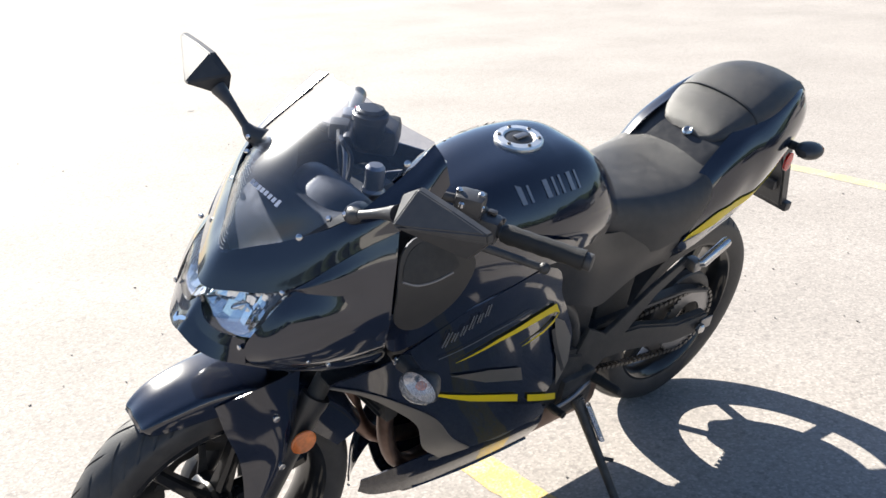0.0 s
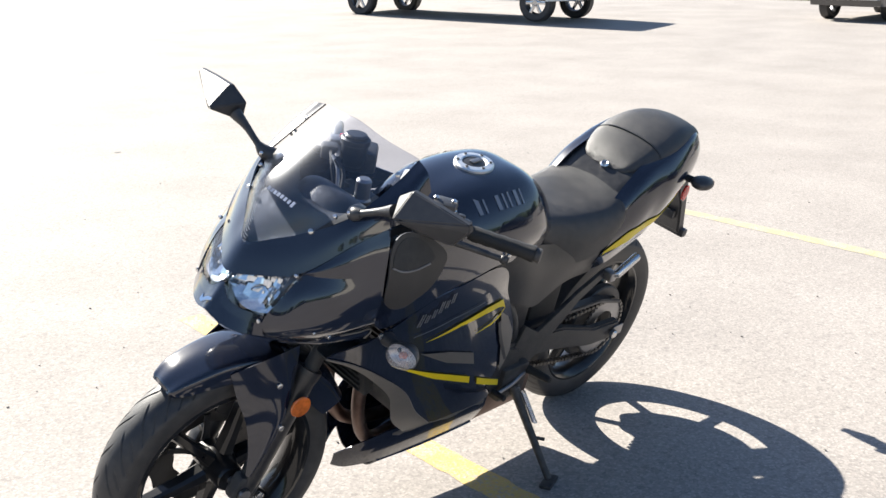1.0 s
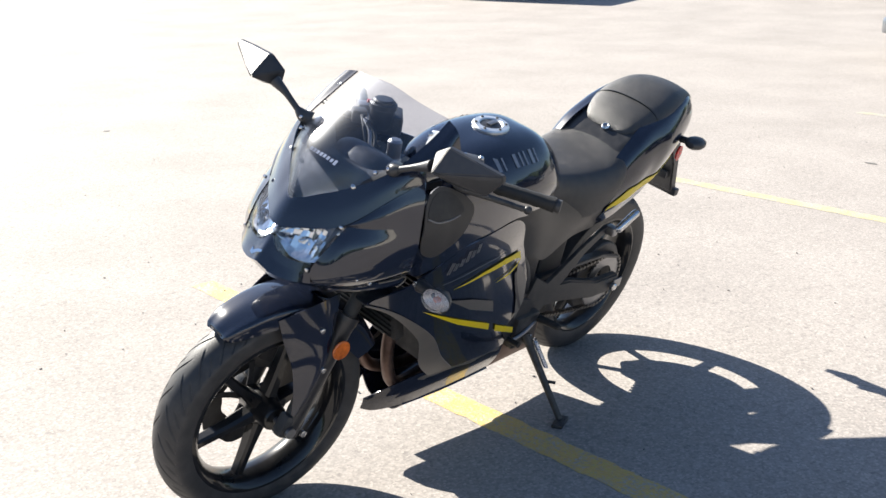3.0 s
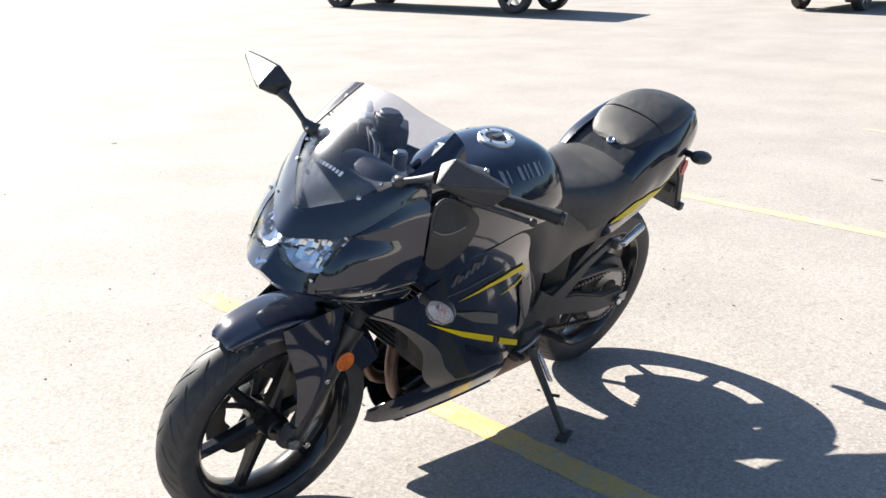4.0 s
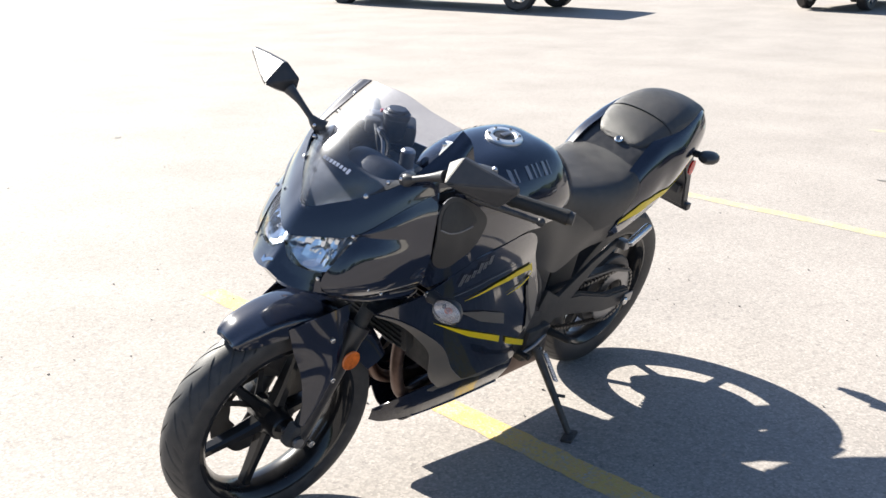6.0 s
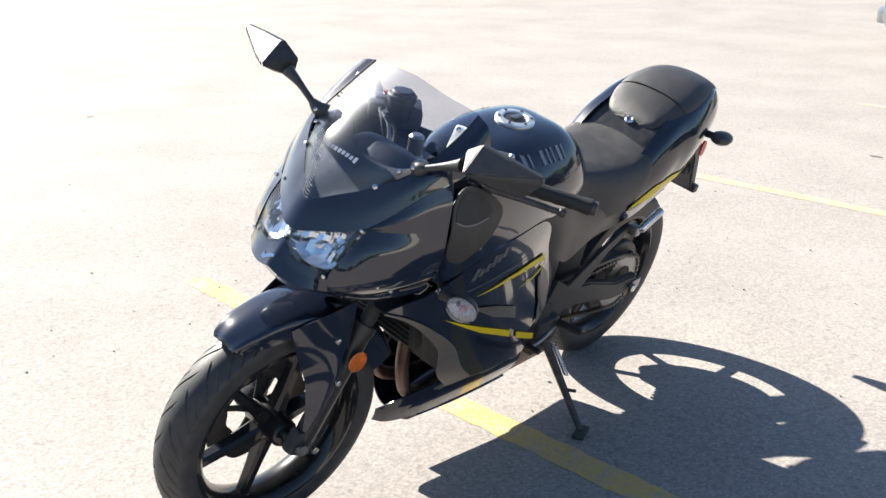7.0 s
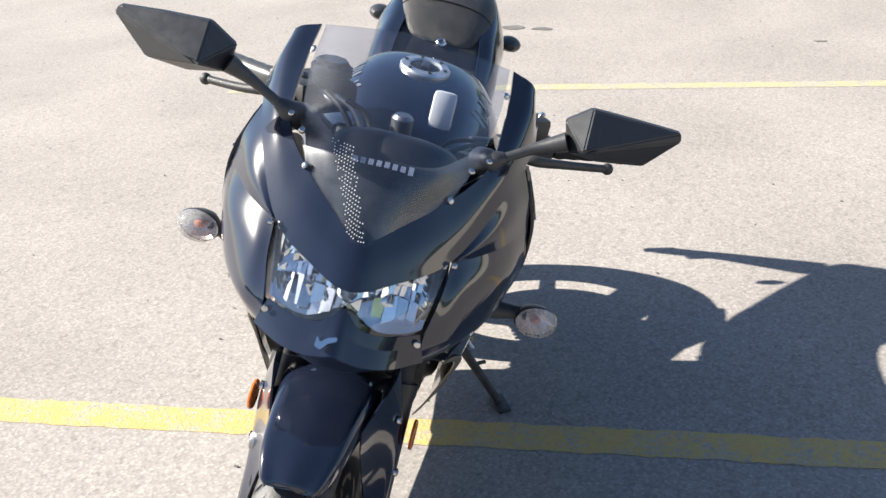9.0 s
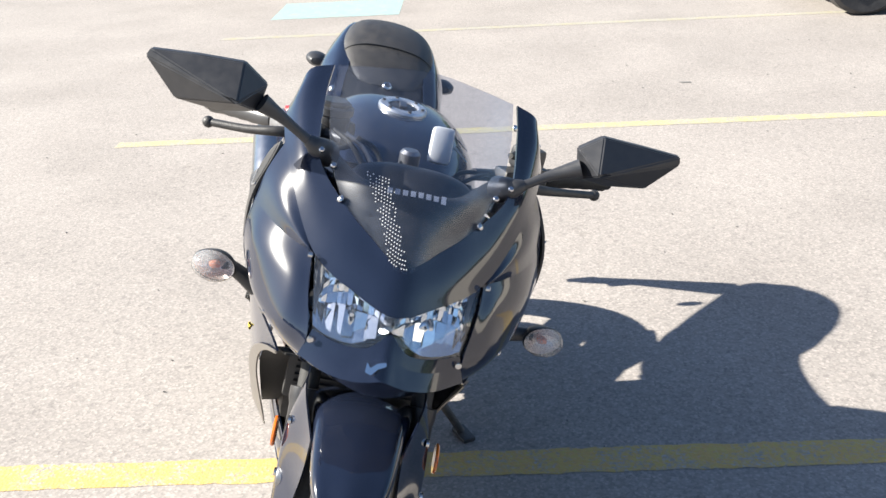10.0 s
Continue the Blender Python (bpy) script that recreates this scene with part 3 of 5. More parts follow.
# headlamp: a dark housing, two faceted bowls, two lenses
lamp_back = [[(0.694, 0, 0.830), (0.672, 0.05, 0.846), (0.632, 0.105, 0.866), (0.612, 0.130, 0.868)], [(0.660, 0, 0.815), (0.640, 0.05, 0.820), (0.622, 0.10, 0.825), (0.622, 0.126, 0.838)], [(0.706, 0, 0.796), (0.704, 0.046, 0.767), (0.694, 0.088, 0.767), (0.682, 0.112, 0.774)]]
headlamp = part("headlamp", nose(patch(mirror_rows(lamp_back), 8, 16, 0.002)), LAMPBACK, bike, "twin headlamp with chrome reflectors behind clear lenses", sharp=1)
LAMP_TOP = [(0.704, 0.002, 0.830), (0.684, 0.035, 0.838), (0.662, 0.070, 0.848), (0.622, 0.130, 0.868)]
LAMP_MID = [(0.714, 0.002, 0.812), (0.708, 0.040, 0.803), (0.692, 0.085, 0.810), (0.664, 0.122, 0.826)]


def lens_x(y, z):
    """The lens's raked face."""
    return 0.716 - 0.115 * abs(y) - 1.9 * y * y - 0.62 * max(z - 0.79, 0)


def facets(s):
    """A hollow round reflector: broad upright strips below, smaller panes above, each tilted its own way."""
    bm = bmesh.new()
    rng = random.Random(3 + s)
    cy, cz = 0.060, 0.810
    floor_at = lambda y: float(np.interp(y, (0.004, 0.030, 0.068, 0.109, 0.115), (0.800, 0.778, 0.773, 0.777, 0.804)))
    top_at = lambda y: float(np.interp(y, (0.004, 0.022, 0.070, 0.104, 0.115), (0.802, 0.838, 0.852, 0.838, 0.808)))

    def pane(y0, y1, f0, f1, tilt):
        t, w = rng.uniform(-tilt, tilt), rng.uniform(-tilt, tilt)
        ring = []
        for y, f, a, b in ((y0, f0, 1, 1), (y1, f0, -1, 1), (y1, f1, -1, -1), (y0, f1, 1, -1)):
            z = floor_at(y) + (top_at(y) - floor_at(y)) * f
            r2 = min(((y - cy) / 0.056) ** 2 + ((z - cz) / 0.042) ** 2, 1)
            ring.append(bm.verts.new((lens_x(y, z) - 0.005 - 0.020 * (1 - r2) + t * a + w * b, y * s, z)))
        bm.faces.new(ring)

    cuts = [0.0045, 0.020, 0.036, 0.053, 0.070, 0.085, 0.100, 0.1145]
    for y0, y1 in zip(cuts, cuts[1:]):
        pane(y0, y1, 0.0, 0.46, 0.006)
        m = (y0 + y1) / 2
        for f0, f1 in ((0.46, 0.66), (0.66, 0.84), (0.84, 1.0)):
            pane(y0, m, f0, f1, 0.0028)
            pane(m, y1, f0, f1, 0.0028)
    return bm


for s in (-1, 1):
    low = [(0.717, 0.002, 0.799), (0.722, 0.018, 0.783), (0.722, 0.036, 0.772), (0.713, 0.070, 0.768), (0.694, 0.112, 0.773)]
    low = [tuple(p) for p in spline(low, 3)]
    ln = part("lens", nose(patch(flip([LAMP_TOP, LAMP_MID, low], s), 16, 20, 0.002)), LENS, headlamp, "clear lens")
    bowl = part("bowl", nose(facets(s)), MIRROR, headlamp, "faceted chrome reflector", sharp=1)
    # dark filler between the bowl and the lens's outer corner
    corner = [[(0.614, 0.128 , 0.862), (0.640, 0.120, 0.840), (0.672, 0.116, 0.792)], [(0.630, 0.112, 0.858), (0.648, 0.112, 0.836), (0.676, 0.112, 0.788)]]
    part("lamp_filler", nose(patch(flip(corner, s), 4, 8, 0.002)), PLASTIC, headlamp, "dark filler at the lamp's corner")
    part("bulb", nose(tube(bmesh.new(), [(0.660, 0.060 * s, 0.806), (0.684, 0.060 * s, 0.806), (0.690, 0.060 * s, 0.806)], [0.006, 0.006, 0.003], 14)), CHROME, bowl)

# ---- side bodywork ----
GX = (-0.28, -0.05, 0.12, 0.28, 0.42, 0.55, 0.70)
GZ = (0.15, 0.30, 0.45, 0.60, 0.75, 0.88, 1.00)
GY = [
    (0.100, 0.120, 0.110, 0.090, 0.055, 0.040, 0.03),
    (0.140, 0.172, 0.168, 0.145, 0.105, 0.075, 0.05),
    (0.150, 0.188, 0.196, 0.186, 0.160, 0.115, 0.08),
    (0.140, 0.176, 0.206, 0.212, 0.190, 0.140, 0.095),
    (0.135, 0.180, 0.220, 0.236, 0.225, 0.180, 0.110),
    (0.125, 0.165, 0.205, 0.228, 0.232, 0.195, 0.13),
    (0.100, 0.125, 0.160, 0.185, 0.190, 0.165, 0.13),
]


def width_at(x, z):
    """Half the width of the bodywork at a place in its side view."""
    def along(grid, v):
        v = min(max(v, grid[0]), grid[-1] - 1e-6)
        i = max(k for k in range(len(grid) - 1) if grid[k] <= v)
        return i, (v - grid[i]) / (grid[i + 1] - grid[i])

    def cubic(p, f):
        a, b, c, d = p
        return 0.5 * (2 * b + (c - a) * f + (2 * a - 5 * b + 4 * c - d) * f * f + (3 * b - a - 3 * c + d) * f ** 3)

    i, f = along(GX, x)
    j, g = along(GZ, z)
    pick = lambda n, k: min(max(k, 0), n - 1)
    return cubic([cubic([GY[pick(7, j + b)][pick(7, i + a)] for a in (-1, 0, 1, 2)], f) for b in (-1, 0, 1, 2)], g)


def wide(s, x):
    """The right side stands out a little more."""
    return 1.0 if s > 0 else 1.055


def smooth_outline(pts, n=6):
    return [tuple(p) for p in loop_spline(pts, n)]


# the side cowl in two sheets that meet in a crease: a slanting shoulder above, the flank below
CREASE = [(0.624, 0.134, 0.866), (0.606, 0.158, 0.868), (0.575, 0.190, 0.874), (0.540, 0.214, 0.880), (0.500, 0.236, 0.884)]
rim_line = spline(visor_net[2], 100)
shoulder_top = [tuple(min(rim_line, key=lambda p: abs(p[0] - x)) - np.array([0.001, 0.001, 0.002])) for x in (0.629, 0.604, 0.568, 0.530, 0.482)]
shoulder_net = [shoulder_top, [tuple((np.array(a) + np.array(b)) / 2 + np.array([0.002, 0.004, 0.003])) for a, b in zip(shoulder_top, CREASE)], CREASE]
flank_net = [
    CREASE,
    [(0.662, 0.129, 0.822), (0.642, 0.160, 0.822), (0.596, 0.200, 0.826), (0.552, 0.226, 0.830), (0.504, 0.243, 0.834)],
    [(0.696, 0.118, 0.768), (0.666, 0.160, 0.764), (0.612, 0.196, 0.766), (0.560, 0.219, 0.772), (0.500, 0.234, 0.780)],
    [(0.690, 0.124, 0.732), (0.652, 0.154, 0.730), (0.598, 0.184, 0.734), (0.545, 0.203, 0.740), (0.482, 0.216, 0.748)],
    [(0.645, 0.128, 0.706), (0.612, 0.148, 0.704), (0.566, 0.166, 0.708), (0.515, 0.178, 0.714), (0.462, 0.190, 0.722)],
]


mid_outline = [(0.462, 0.735), (0.492, 0.80), (0.488, 0.865), (0.470, 0.93), (0.40, 0.962), (0.30, 0.945), (0.20, 0.905), (0.08, 0.855), (-0.015, 0.815), (0.015, 0.790), (0.10, 0.806), (0.20, 0.806), (0.30, 0.800), (0.39, 0.765)]
low_outline = [(0.545, 0.648), (0.47, 0.694), (0.43, 0.730), (0.34, 0.786), (0.22, 0.800), (0.10, 0.800), (0.03, 0.765), (0.0, 0.70), (-0.05, 0.635), (-0.10, 0.54), (-0.085, 0.46), (-0.04, 0.415), (-0.03, 0.385), (-0.06, 0.33), (0.06, 0.328), (0.17, 0.332), (0.24, 0.40), (0.31, 0.495), (0.41, 0.578), (0.48, 0.622)]
for s in (-1, 1):
    name = "side_cowl"
    side = part(name, nose(patch(flip(flank_net, s), 30, 40, 0.004)), PAINT, bike, "gloss black cowl beside the headlamp")
    part("shoulder", nose(patch(flip(shoulder_net, s), 16, 40, 0.004)), PAINT, side)
    lip = [[p for p in r[-1:]][0] for r in shoulder_net + flank_net[1:]]
    part("cowl_lip", nose(patch(flip([lip, [(x - 0.012, y - 0.022, z) for x, y, z in lip]], s), 4, 40, 0.003)), PAINT, side, "turned-in rear edge of the cowl")
    for p in ((0.643, 0.136, 0.868), (0.617, 0.186, 0.752), (0.578, 0.190, 0.733)):
        part("cowl_bolt", nose(lathe([(0, -0.003), (0.0045, -0.003), (0.0045, 0.003), (0.003, 0.0045), (0, 0.0045)], 12, (p[0], p[1] * s, p[2]))), STEEL, side)
    # air scoop under the cowl's lower edge, with a bright rear corner
    scoop = [[(0.652, 0.118, 0.704), (0.600, 0.142, 0.706), (0.540, 0.164, 0.710), (0.470, 0.186, 0.720)], [(0.640, 0.112, 0.692), (0.590, 0.140, 0.690), (0.530, 0.166, 0.692), (0.458, 0.190, 0.702)], [(0.610, 0.100, 0.676), (0.560, 0.126, 0.672), (0.510, 0.150, 0.674), (0.470, 0.174, 0.682)]]
    sc = part("air_scoop", nose(patch(flip(scoop, s), 10, 24, 0.003)), PAINT, side, "gloss black air scoop under the cowl")
    part("scoop_edge", nose(tube(bmesh.new(), [(x, y * s, z) for x, y, z in ((0.530, 0.176, 0.712), (0.490, 0.189, 0.718), (0.466, 0.194, 0.722), (0.462, 0.195, 0.712), (0.474, 0.190, 0.698))], 0.0018, 8, 24)), FLANGE, sc, "thin bright edge")
    part("mid_cowl", outline_panel(smooth_outline(mid_outline, 4), lambda x, z: width_at(x, z) * wide(s, x), s), PAINT, bike, "gloss black side cowl below the handlebar")
    lower = part("lower_fairing", outline_panel(smooth_outline(low_outline, 3), lambda x, z: width_at(x, z) * wide(s, x), s), PAINT, bike, "gloss black lower fairing with yellow stripes")
    # leading flange of the lower fairing, turned inwards; ground light is put into its colour
    edge = [(0.545, 0.648), (0.48, 0.622), (0.41, 0.578), (0.31, 0.495), (0.24, 0.40), (0.17, 0.332)]
    lip = [0.005, 0.010, 0.018, 0.032, 0.052, 0.056]
    rows = [[(x + 0.83 * k * f, s * (width_at(x, z) * wide(s, x) + 0.004 - 0.030 * max(f, 0) * k / 0.05), z - 0.56 * k * f) for (x, z), k in zip(edge, lip)] for f in (-0.10, 0.0, 0.5, 1.0)]
    part("flange", patch(rows, 8, 30, 0.003), FLANGE, lower, "turned-in edge, brownish silver for the ground light on it")
    # dark inner liner between the leading edge and the radiator
    span = edge if s < 0 else edge[:3]
    liner = [[(x, s * (width_at(x, z) - 0.006), z) for x, z in span], [(x - 0.02, s * (width_at(x, z) - 0.05), z) for x, z in span], [(min(x, 0.40) - 0.03, s * 0.095, z + 0.02) for x, z in span]]
    part("inner_liner", patch(liner, 10, 20, 0.003), MATTE, lower, "matte black inner liner")
    # outlet panel; the shade in its hole is a flat black patch on top
    vent = [(0.494, 0.832), (0.495, 0.880), (0.482, 0.945), (0.440, 0.968), (0.372, 0.944), (0.322, 0.905), (0.330, 0.870), (0.372, 0.826), (0.430, 0.800), (0.470, 0.806)]
    grow = lambda x, z: width_at(x, z) * wide(s, x) + 0.006 + 0.02 * min(max((x - 0.40) / 0.1, 0), 1)
    dull = part("side_vent", outline_panel(smooth_outline(vent, 4), grow, s, 0.004, 0.015), DULL, bike, "dull grey-black outlet panel")
    part("vent_rim", tube(bmesh.new(), [(x, s * (grow(x, z) + 0.001), z) for x, z in ((0.486, 0.906), (0.455, 0.893), (0.415, 0.889), (0.375, 0.893))], 0.0020, 8, 24), DIMLETTER, dull, "thin bright rim of the outlet")
    hole = [(0.484, 0.912), (0.466, 0.948), (0.430, 0.958), (0.385, 0.938), (0.360, 0.905), (0.375, 0.896), (0.415, 0.892), (0.455, 0.896)]
    part("vent_mouth", outline_panel(smooth_outline(hole, 4), lambda x, z: grow(x, z) + 0.0012, s, 0.002, 0.015), MATTE, dull, "flat black patch for the shaded mouth of the outlet")
    # yellow stripes, lettering shapes
    def decal(name, pts, material, lift=0.0044, label=""):
        part(name, outline_panel(pts, lambda x, z: width_at(x, z) * wide(s, x) + lift, s, 0.0008, 0.015), material, lower, label)

    decal("stripe", [(0.312, 0.660), (0.205, 0.682), (0.10, 0.688), (0.016, 0.680), (-0.016, 0.640), (0.004, 0.652), (0.030, 0.660), (0.10, 0.668), (0.20, 0.671)], YELLOW, label="tapering yellow stripe")
    decal("stripe", [(0.385, 0.604), (0.237, 0.536), (0.076, 0.464), (0.069, 0.440), (0.227, 0.514)], YELLOW, label="tapering yellow stripe")
    decal("stripe", [(0.040, 0.446), (-0.075, 0.392), (-0.084, 0.368), (0.032, 0.422)], YELLOW, label="short yellow stripe")
    decal("stripe", [(-0.014, 0.642), (-0.004, 0.622), (0.035, 0.610), (0.11, 0.612), (0.035, 0.618), (0.004, 0.628)], YELLOW, label="thin yellow line")
    # brown reflection of the ground, painted as a flat patch
    decal("panel", [(0.310, 0.622), (0.20, 0.590), (0.090, 0.545), (0.074, 0.504), (0.20, 0.556)], FLANGE, label="brownish silver patch painted for reflected ground")
    for k in range(6):
        x0, z0 = 0.364 - 0.018 * k, 0.722 + 0.0085 * k
        tall = (0.034, 0.020, 0.022, 0.030, 0.020, 0.024)[k]
        for dx, lean in ((0.0, 0.006), (0.007, 0.006)):
            stroke = [(x0 - dx, z0), (x0 - dx - lean * tall / 0.03, z0 + tall)]
            part("emblem_stroke", tube(bmesh.new(), [(x, s * (width_at(x, z) * wide(s, x) + 0.0046), z) for x, z in stroke], 0.0013, 6), DIMLETTER, lower, "thin silver emblem stroke")
    decal("seam_line", [(0.36, 0.690), (0.24, 0.712), (0.12, 0.716), (0.12, 0.7145), (0.24, 0.710), (0.36, 0.688)], DARKSILVER, label="dim silver line")
    # rear edge panel, the reflection in it painted as dull silver
    decal("rear_panel", [(0.0, 0.634), (-0.050, 0.600), (-0.088, 0.545), (-0.092, 0.480), (-0.062, 0.425), (-0.046, 0.480), (-0.030, 0.560)], FLANGE, 0.0048, "rear panel, dull silver for the ground reflected in it")
    # slatted rear end of the fairing
    for k in range(3):
        x0 = -0.03 - 0.012 * k
        decal("fin", [(x0 + 0.03, 0.60 - 0.03 * k), (x0 + 0.018, 0.60 - 0.03 * k), (x0 - 0.028, 0.50 - 0.02 * k), (x0 - 0.016, 0.50 - 0.02 * k)], SATIN, 0.0052, "dull grey fin")
    part("fairing_bolt", lathe([(0, -0.002), (0.007, -0.002), (0.007, 0.003), (0.004, 0.005), (0, 0.005)], 12, (0.455, s * (width_at(0.455, 0.715) + 0.006), 0.715)), STEEL, lower)
    part("fairing_bolt", lathe([(0, -0.002), (0.007, -0.002), (0.007, 0.003), (0.004, 0.005), (0, 0.005)], 12, (0.06, s * (width_at(0.06, 0.82) + 0.006), 0.82)), STEEL, side)


# belly pan
belly_net = []
for x, zb, hw, zt in ((0.328, 0.135, 0.024, 0.188), (0.298, 0.120, 0.060, 0.228), (0.225, 0.124, 0.106, 0.280), (0.12, 0.138, 0.140, 0.318), (0.02, 0.150, 0.158, 0.336), (-0.08, 0.160, 0.166, 0.338)):
    belly_net.append([(x, 0, zb), (x, hw * 0.45, zb + 0.004), (x, hw * 0.80, zb + (zt - zb) * 0.28), (x, hw * 0.97, zb + (zt - zb) * 0.66), (x, hw, zt)])
belly = part("belly_pan", patch([r[2:] for r in belly_net], 36, 20, 0.004), PAINT, bike, "gloss black belly pan in two halves")
part("belly_half", patch(flip([r[2:] for r in belly_net], -1), 36, 20, 0.004), PAINT, belly)
part("belly_bridge", patch(mirror_rows([[(x, y, z) for x, y, z in r[:3]] for r in belly_net[2:]]), 16, 20, 0.004), PAINT, belly)
# bright ground reflected low on the pan, painted as a strip each side
for s in (-1, 1):
    part("belly_reflection", patch(flip([[(0.215, 0.112, 0.272), (0.19, 0.121, 0.282), (0.15, 0.133, 0.285), (0.05, 0.158, 0.318), (-0.07, 0.168, 0.332)], [(0.215, 0.111, 0.266), (0.19, 0.118, 0.260), (0.15, 0.124, 0.245), (0.05, 0.150, 0.275), (-0.07, 0.164, 0.298)]], s), 6, 30, 0.002), FLANGE, belly, "dull silver strip painted for ground light on the lower edge")

# ---- tank, seats, tail ----
tank_net = []
for x, zt, hw, zb in ((0.285, 0.850, 0.060, 0.81), (0.255, 0.898, 0.115, 0.795), (0.17, 0.934, 0.160, 0.79), (0.08, 0.954, 0.184, 0.785), (-0.02, 0.963, 0.188, 0.775), (-0.11, 0.956, 0.175, 0.77), (-0.185, 0.910, 0.148, 0.765), (-0.238, 0.835, 0.115, 0.76)):
    tank_net.append([(x, 0, zt), (x, hw * 0.34, zt - (zt - zb) * 0.015), (x, hw * 0.62, zt - (zt - zb) * 0.12), (x, hw * 0.84, zt - (zt - zb) * 0.36), (x, hw * 0.97, zt - (zt - zb) * 0.68), (x, hw * 0.90, zb)])
tank = part("fuel_tank", patch(mirror_rows(tank_net), 40, 40, 0.003), PAINT, bike, "rounded gloss black fuel tank")
CAP = Matrix.Translation((0.010, 0, 0.962)) @ Matrix.Rotation(radians(5), 4, "Y") @ Matrix.Diagonal((1.08, 1.08, 1, 1))
cap = part("filler_cap", moved(lathe([(0.028, -0.004), (0.028, 0.006), (0.031, 0.009), (0.044, 0.008), (0.047, 0.004), (0.047, -0.004)], 48, (0, 0, 0), "z"), CAP), CAPMETAL, tank, "round bright metal filler cap")
part("cap_lid", moved(lathe([(0, 0.006), (0.022, 0.006), (0.028, 0.004), (0.028, -0.002)], 40, (0, 0, 0), "z"), CAP), SATIN, cap)
part("key_cover", moved(block((-0.004, 0, 0.008), (0.03, 0.014, 0.006), 0.002), CAP), ALLOY, cap)
for k in range(6):
    a = k * math.pi / 3 + 0.3
    part("cap_bolt", moved(lathe([(0, 0.011), (0.0035, 0.011), (0.0035, 0.006)], 8, (0.038 * math.cos(a), 0.038 * math.sin(a), 0), "z"), CAP), ENGINE, cap)


def tank_at(x, v):
    """A place on the tank's left flank: v from the ridge (0) to the lower edge (1)."""
    net = dense(tank_net, 120, 28)
    i = int(np.argmin([abs(r[0][0] - x) for r in net]))
    return Vector(spline(net[i], 100)[int(v * 100)])


for s in (-1, 1):
    for k in range(8):
        a, b = tank_at(0.115 - 0.021 * k, 0.40 if k else 0.37), tank_at(0.115 - 0.021 * k, 0.53)
        c, d = tank_at(0.102 + 0.005 * (k % 3) - 0.021 * k, 0.53), tank_at(0.102 + 0.005 * (k % 3) - 0.021 * k, 0.40)
        bm = bmesh.new()
        pts = [p + Vector((0, 0.0022, 0.0012)) for p in (a, b, c, d)]
        f = bm.faces.new([bm.verts.new((p.x, p.y * s, p.z)) for p in pts])
        bmesh.ops.solidify(bm, geom=bm.faces[:], thickness=0.001)
        part("tank_letter_bar", bm, DIMLETTER, tank, "silver lettering stroke")


def cushion(stations, name, label, nu=36, nv=30, parent=bike, material=None, crown=0.0):
    net = []
    for x, zt, hw, edge in stations:
        net.append([(x, 0, zt), (x, hw * 0.5, zt - 0.002 - edge * crown * 0.4), (x, hw * 0.84, zt - edge * (0.14 + crown)), (x, hw * 0.99, zt - edge * 0.5), (x, hw * 0.96, zt - edge)])
    return part(name, patch(mirror_rows(net), nu, nv, 0.004), material or VINYL, parent, label)


seat = cushion([(-0.145, 0.835, 0.060, 0.03), (-0.175, 0.825, 0.105, 0.07), (-0.26, 0.812, 0.128, 0.12), (-0.36, 0.806, 0.154, 0.138), (-0.46, 0.812, 0.163, 0.118), (-0.52, 0.828, 0.158, 0.10), (-0.552, 0.842, 0.140, 0.08)], "rider_seat", "low rider seat in grained black vinyl")
pill = cushion([(-0.585, 0.872, 0.040, 0.012), (-0.598, 0.893, 0.082, 0.035), (-0.640, 0.928, 0.112, 0.065), (-0.73, 0.970, 0.128, 0.085), (-0.81, 0.993, 0.123, 0.098), (-0.875, 0.993, 0.108, 0.083), (-0.930, 0.980, 0.090, 0.055), (-0.958, 0.960, 0.066, 0.028)], "pillion_seat", "raised pillion seat in grained black vinyl", crown=0.08)
strap_net = [[(x, y * 1.012, z + 0.003) for y, z in ((0, 0.954), (0.062, 0.9495), (0.102, 0.935), (0.122, 0.914), (0.122, 0.880))] for x in (-0.688, -0.699)]
part("strap", patch(mirror_rows(strap_net), 4, 24, 0.004), MATTE, pill, "black grab strap across the cushion")
part("seat_bridge", patch(mirror_rows([[(-0.530, 0, 0.826), (-0.530, 0.06, 0.827), (-0.530, 0.10, 0.823), (-0.532, 0.140, 0.808)], [(-0.580, 0, 0.864), (-0.580, 0.06, 0.864), (-0.580, 0.105, 0.860), (-0.582, 0.146, 0.842)], [(-0.650, 0, 0.898), (-0.650, 0.06, 0.900), (-0.650, 0.105, 0.904), (-0.655, 0.140, 0.892)]]), 12, 24, 0.003), SATIN, seat, "dark satin panel between the seats")
lock = part("seat_lock", moved(lathe([(0.006, 0.008), (0.010, 0.010), (0.014, 0.006), (0.014, -0.004)], 20, (0, 0, 0), "z"), Matrix.Translation((-0.587, 0.005, 0.869)) @ Matrix.Rotation(radians(30), 4, "Y")), STEEL, seat, "bright round seat lock")
part("lock_core", moved(lathe([(0, 0.007), (0.007, 0.007), (0.007, 0)], 12, (0, 0, 0), "z"), Matrix.Translation((-0.587, 0.005, 0.869)) @ Matrix.Rotation(radians(30), 4, "Y")), ALLOY, lock)
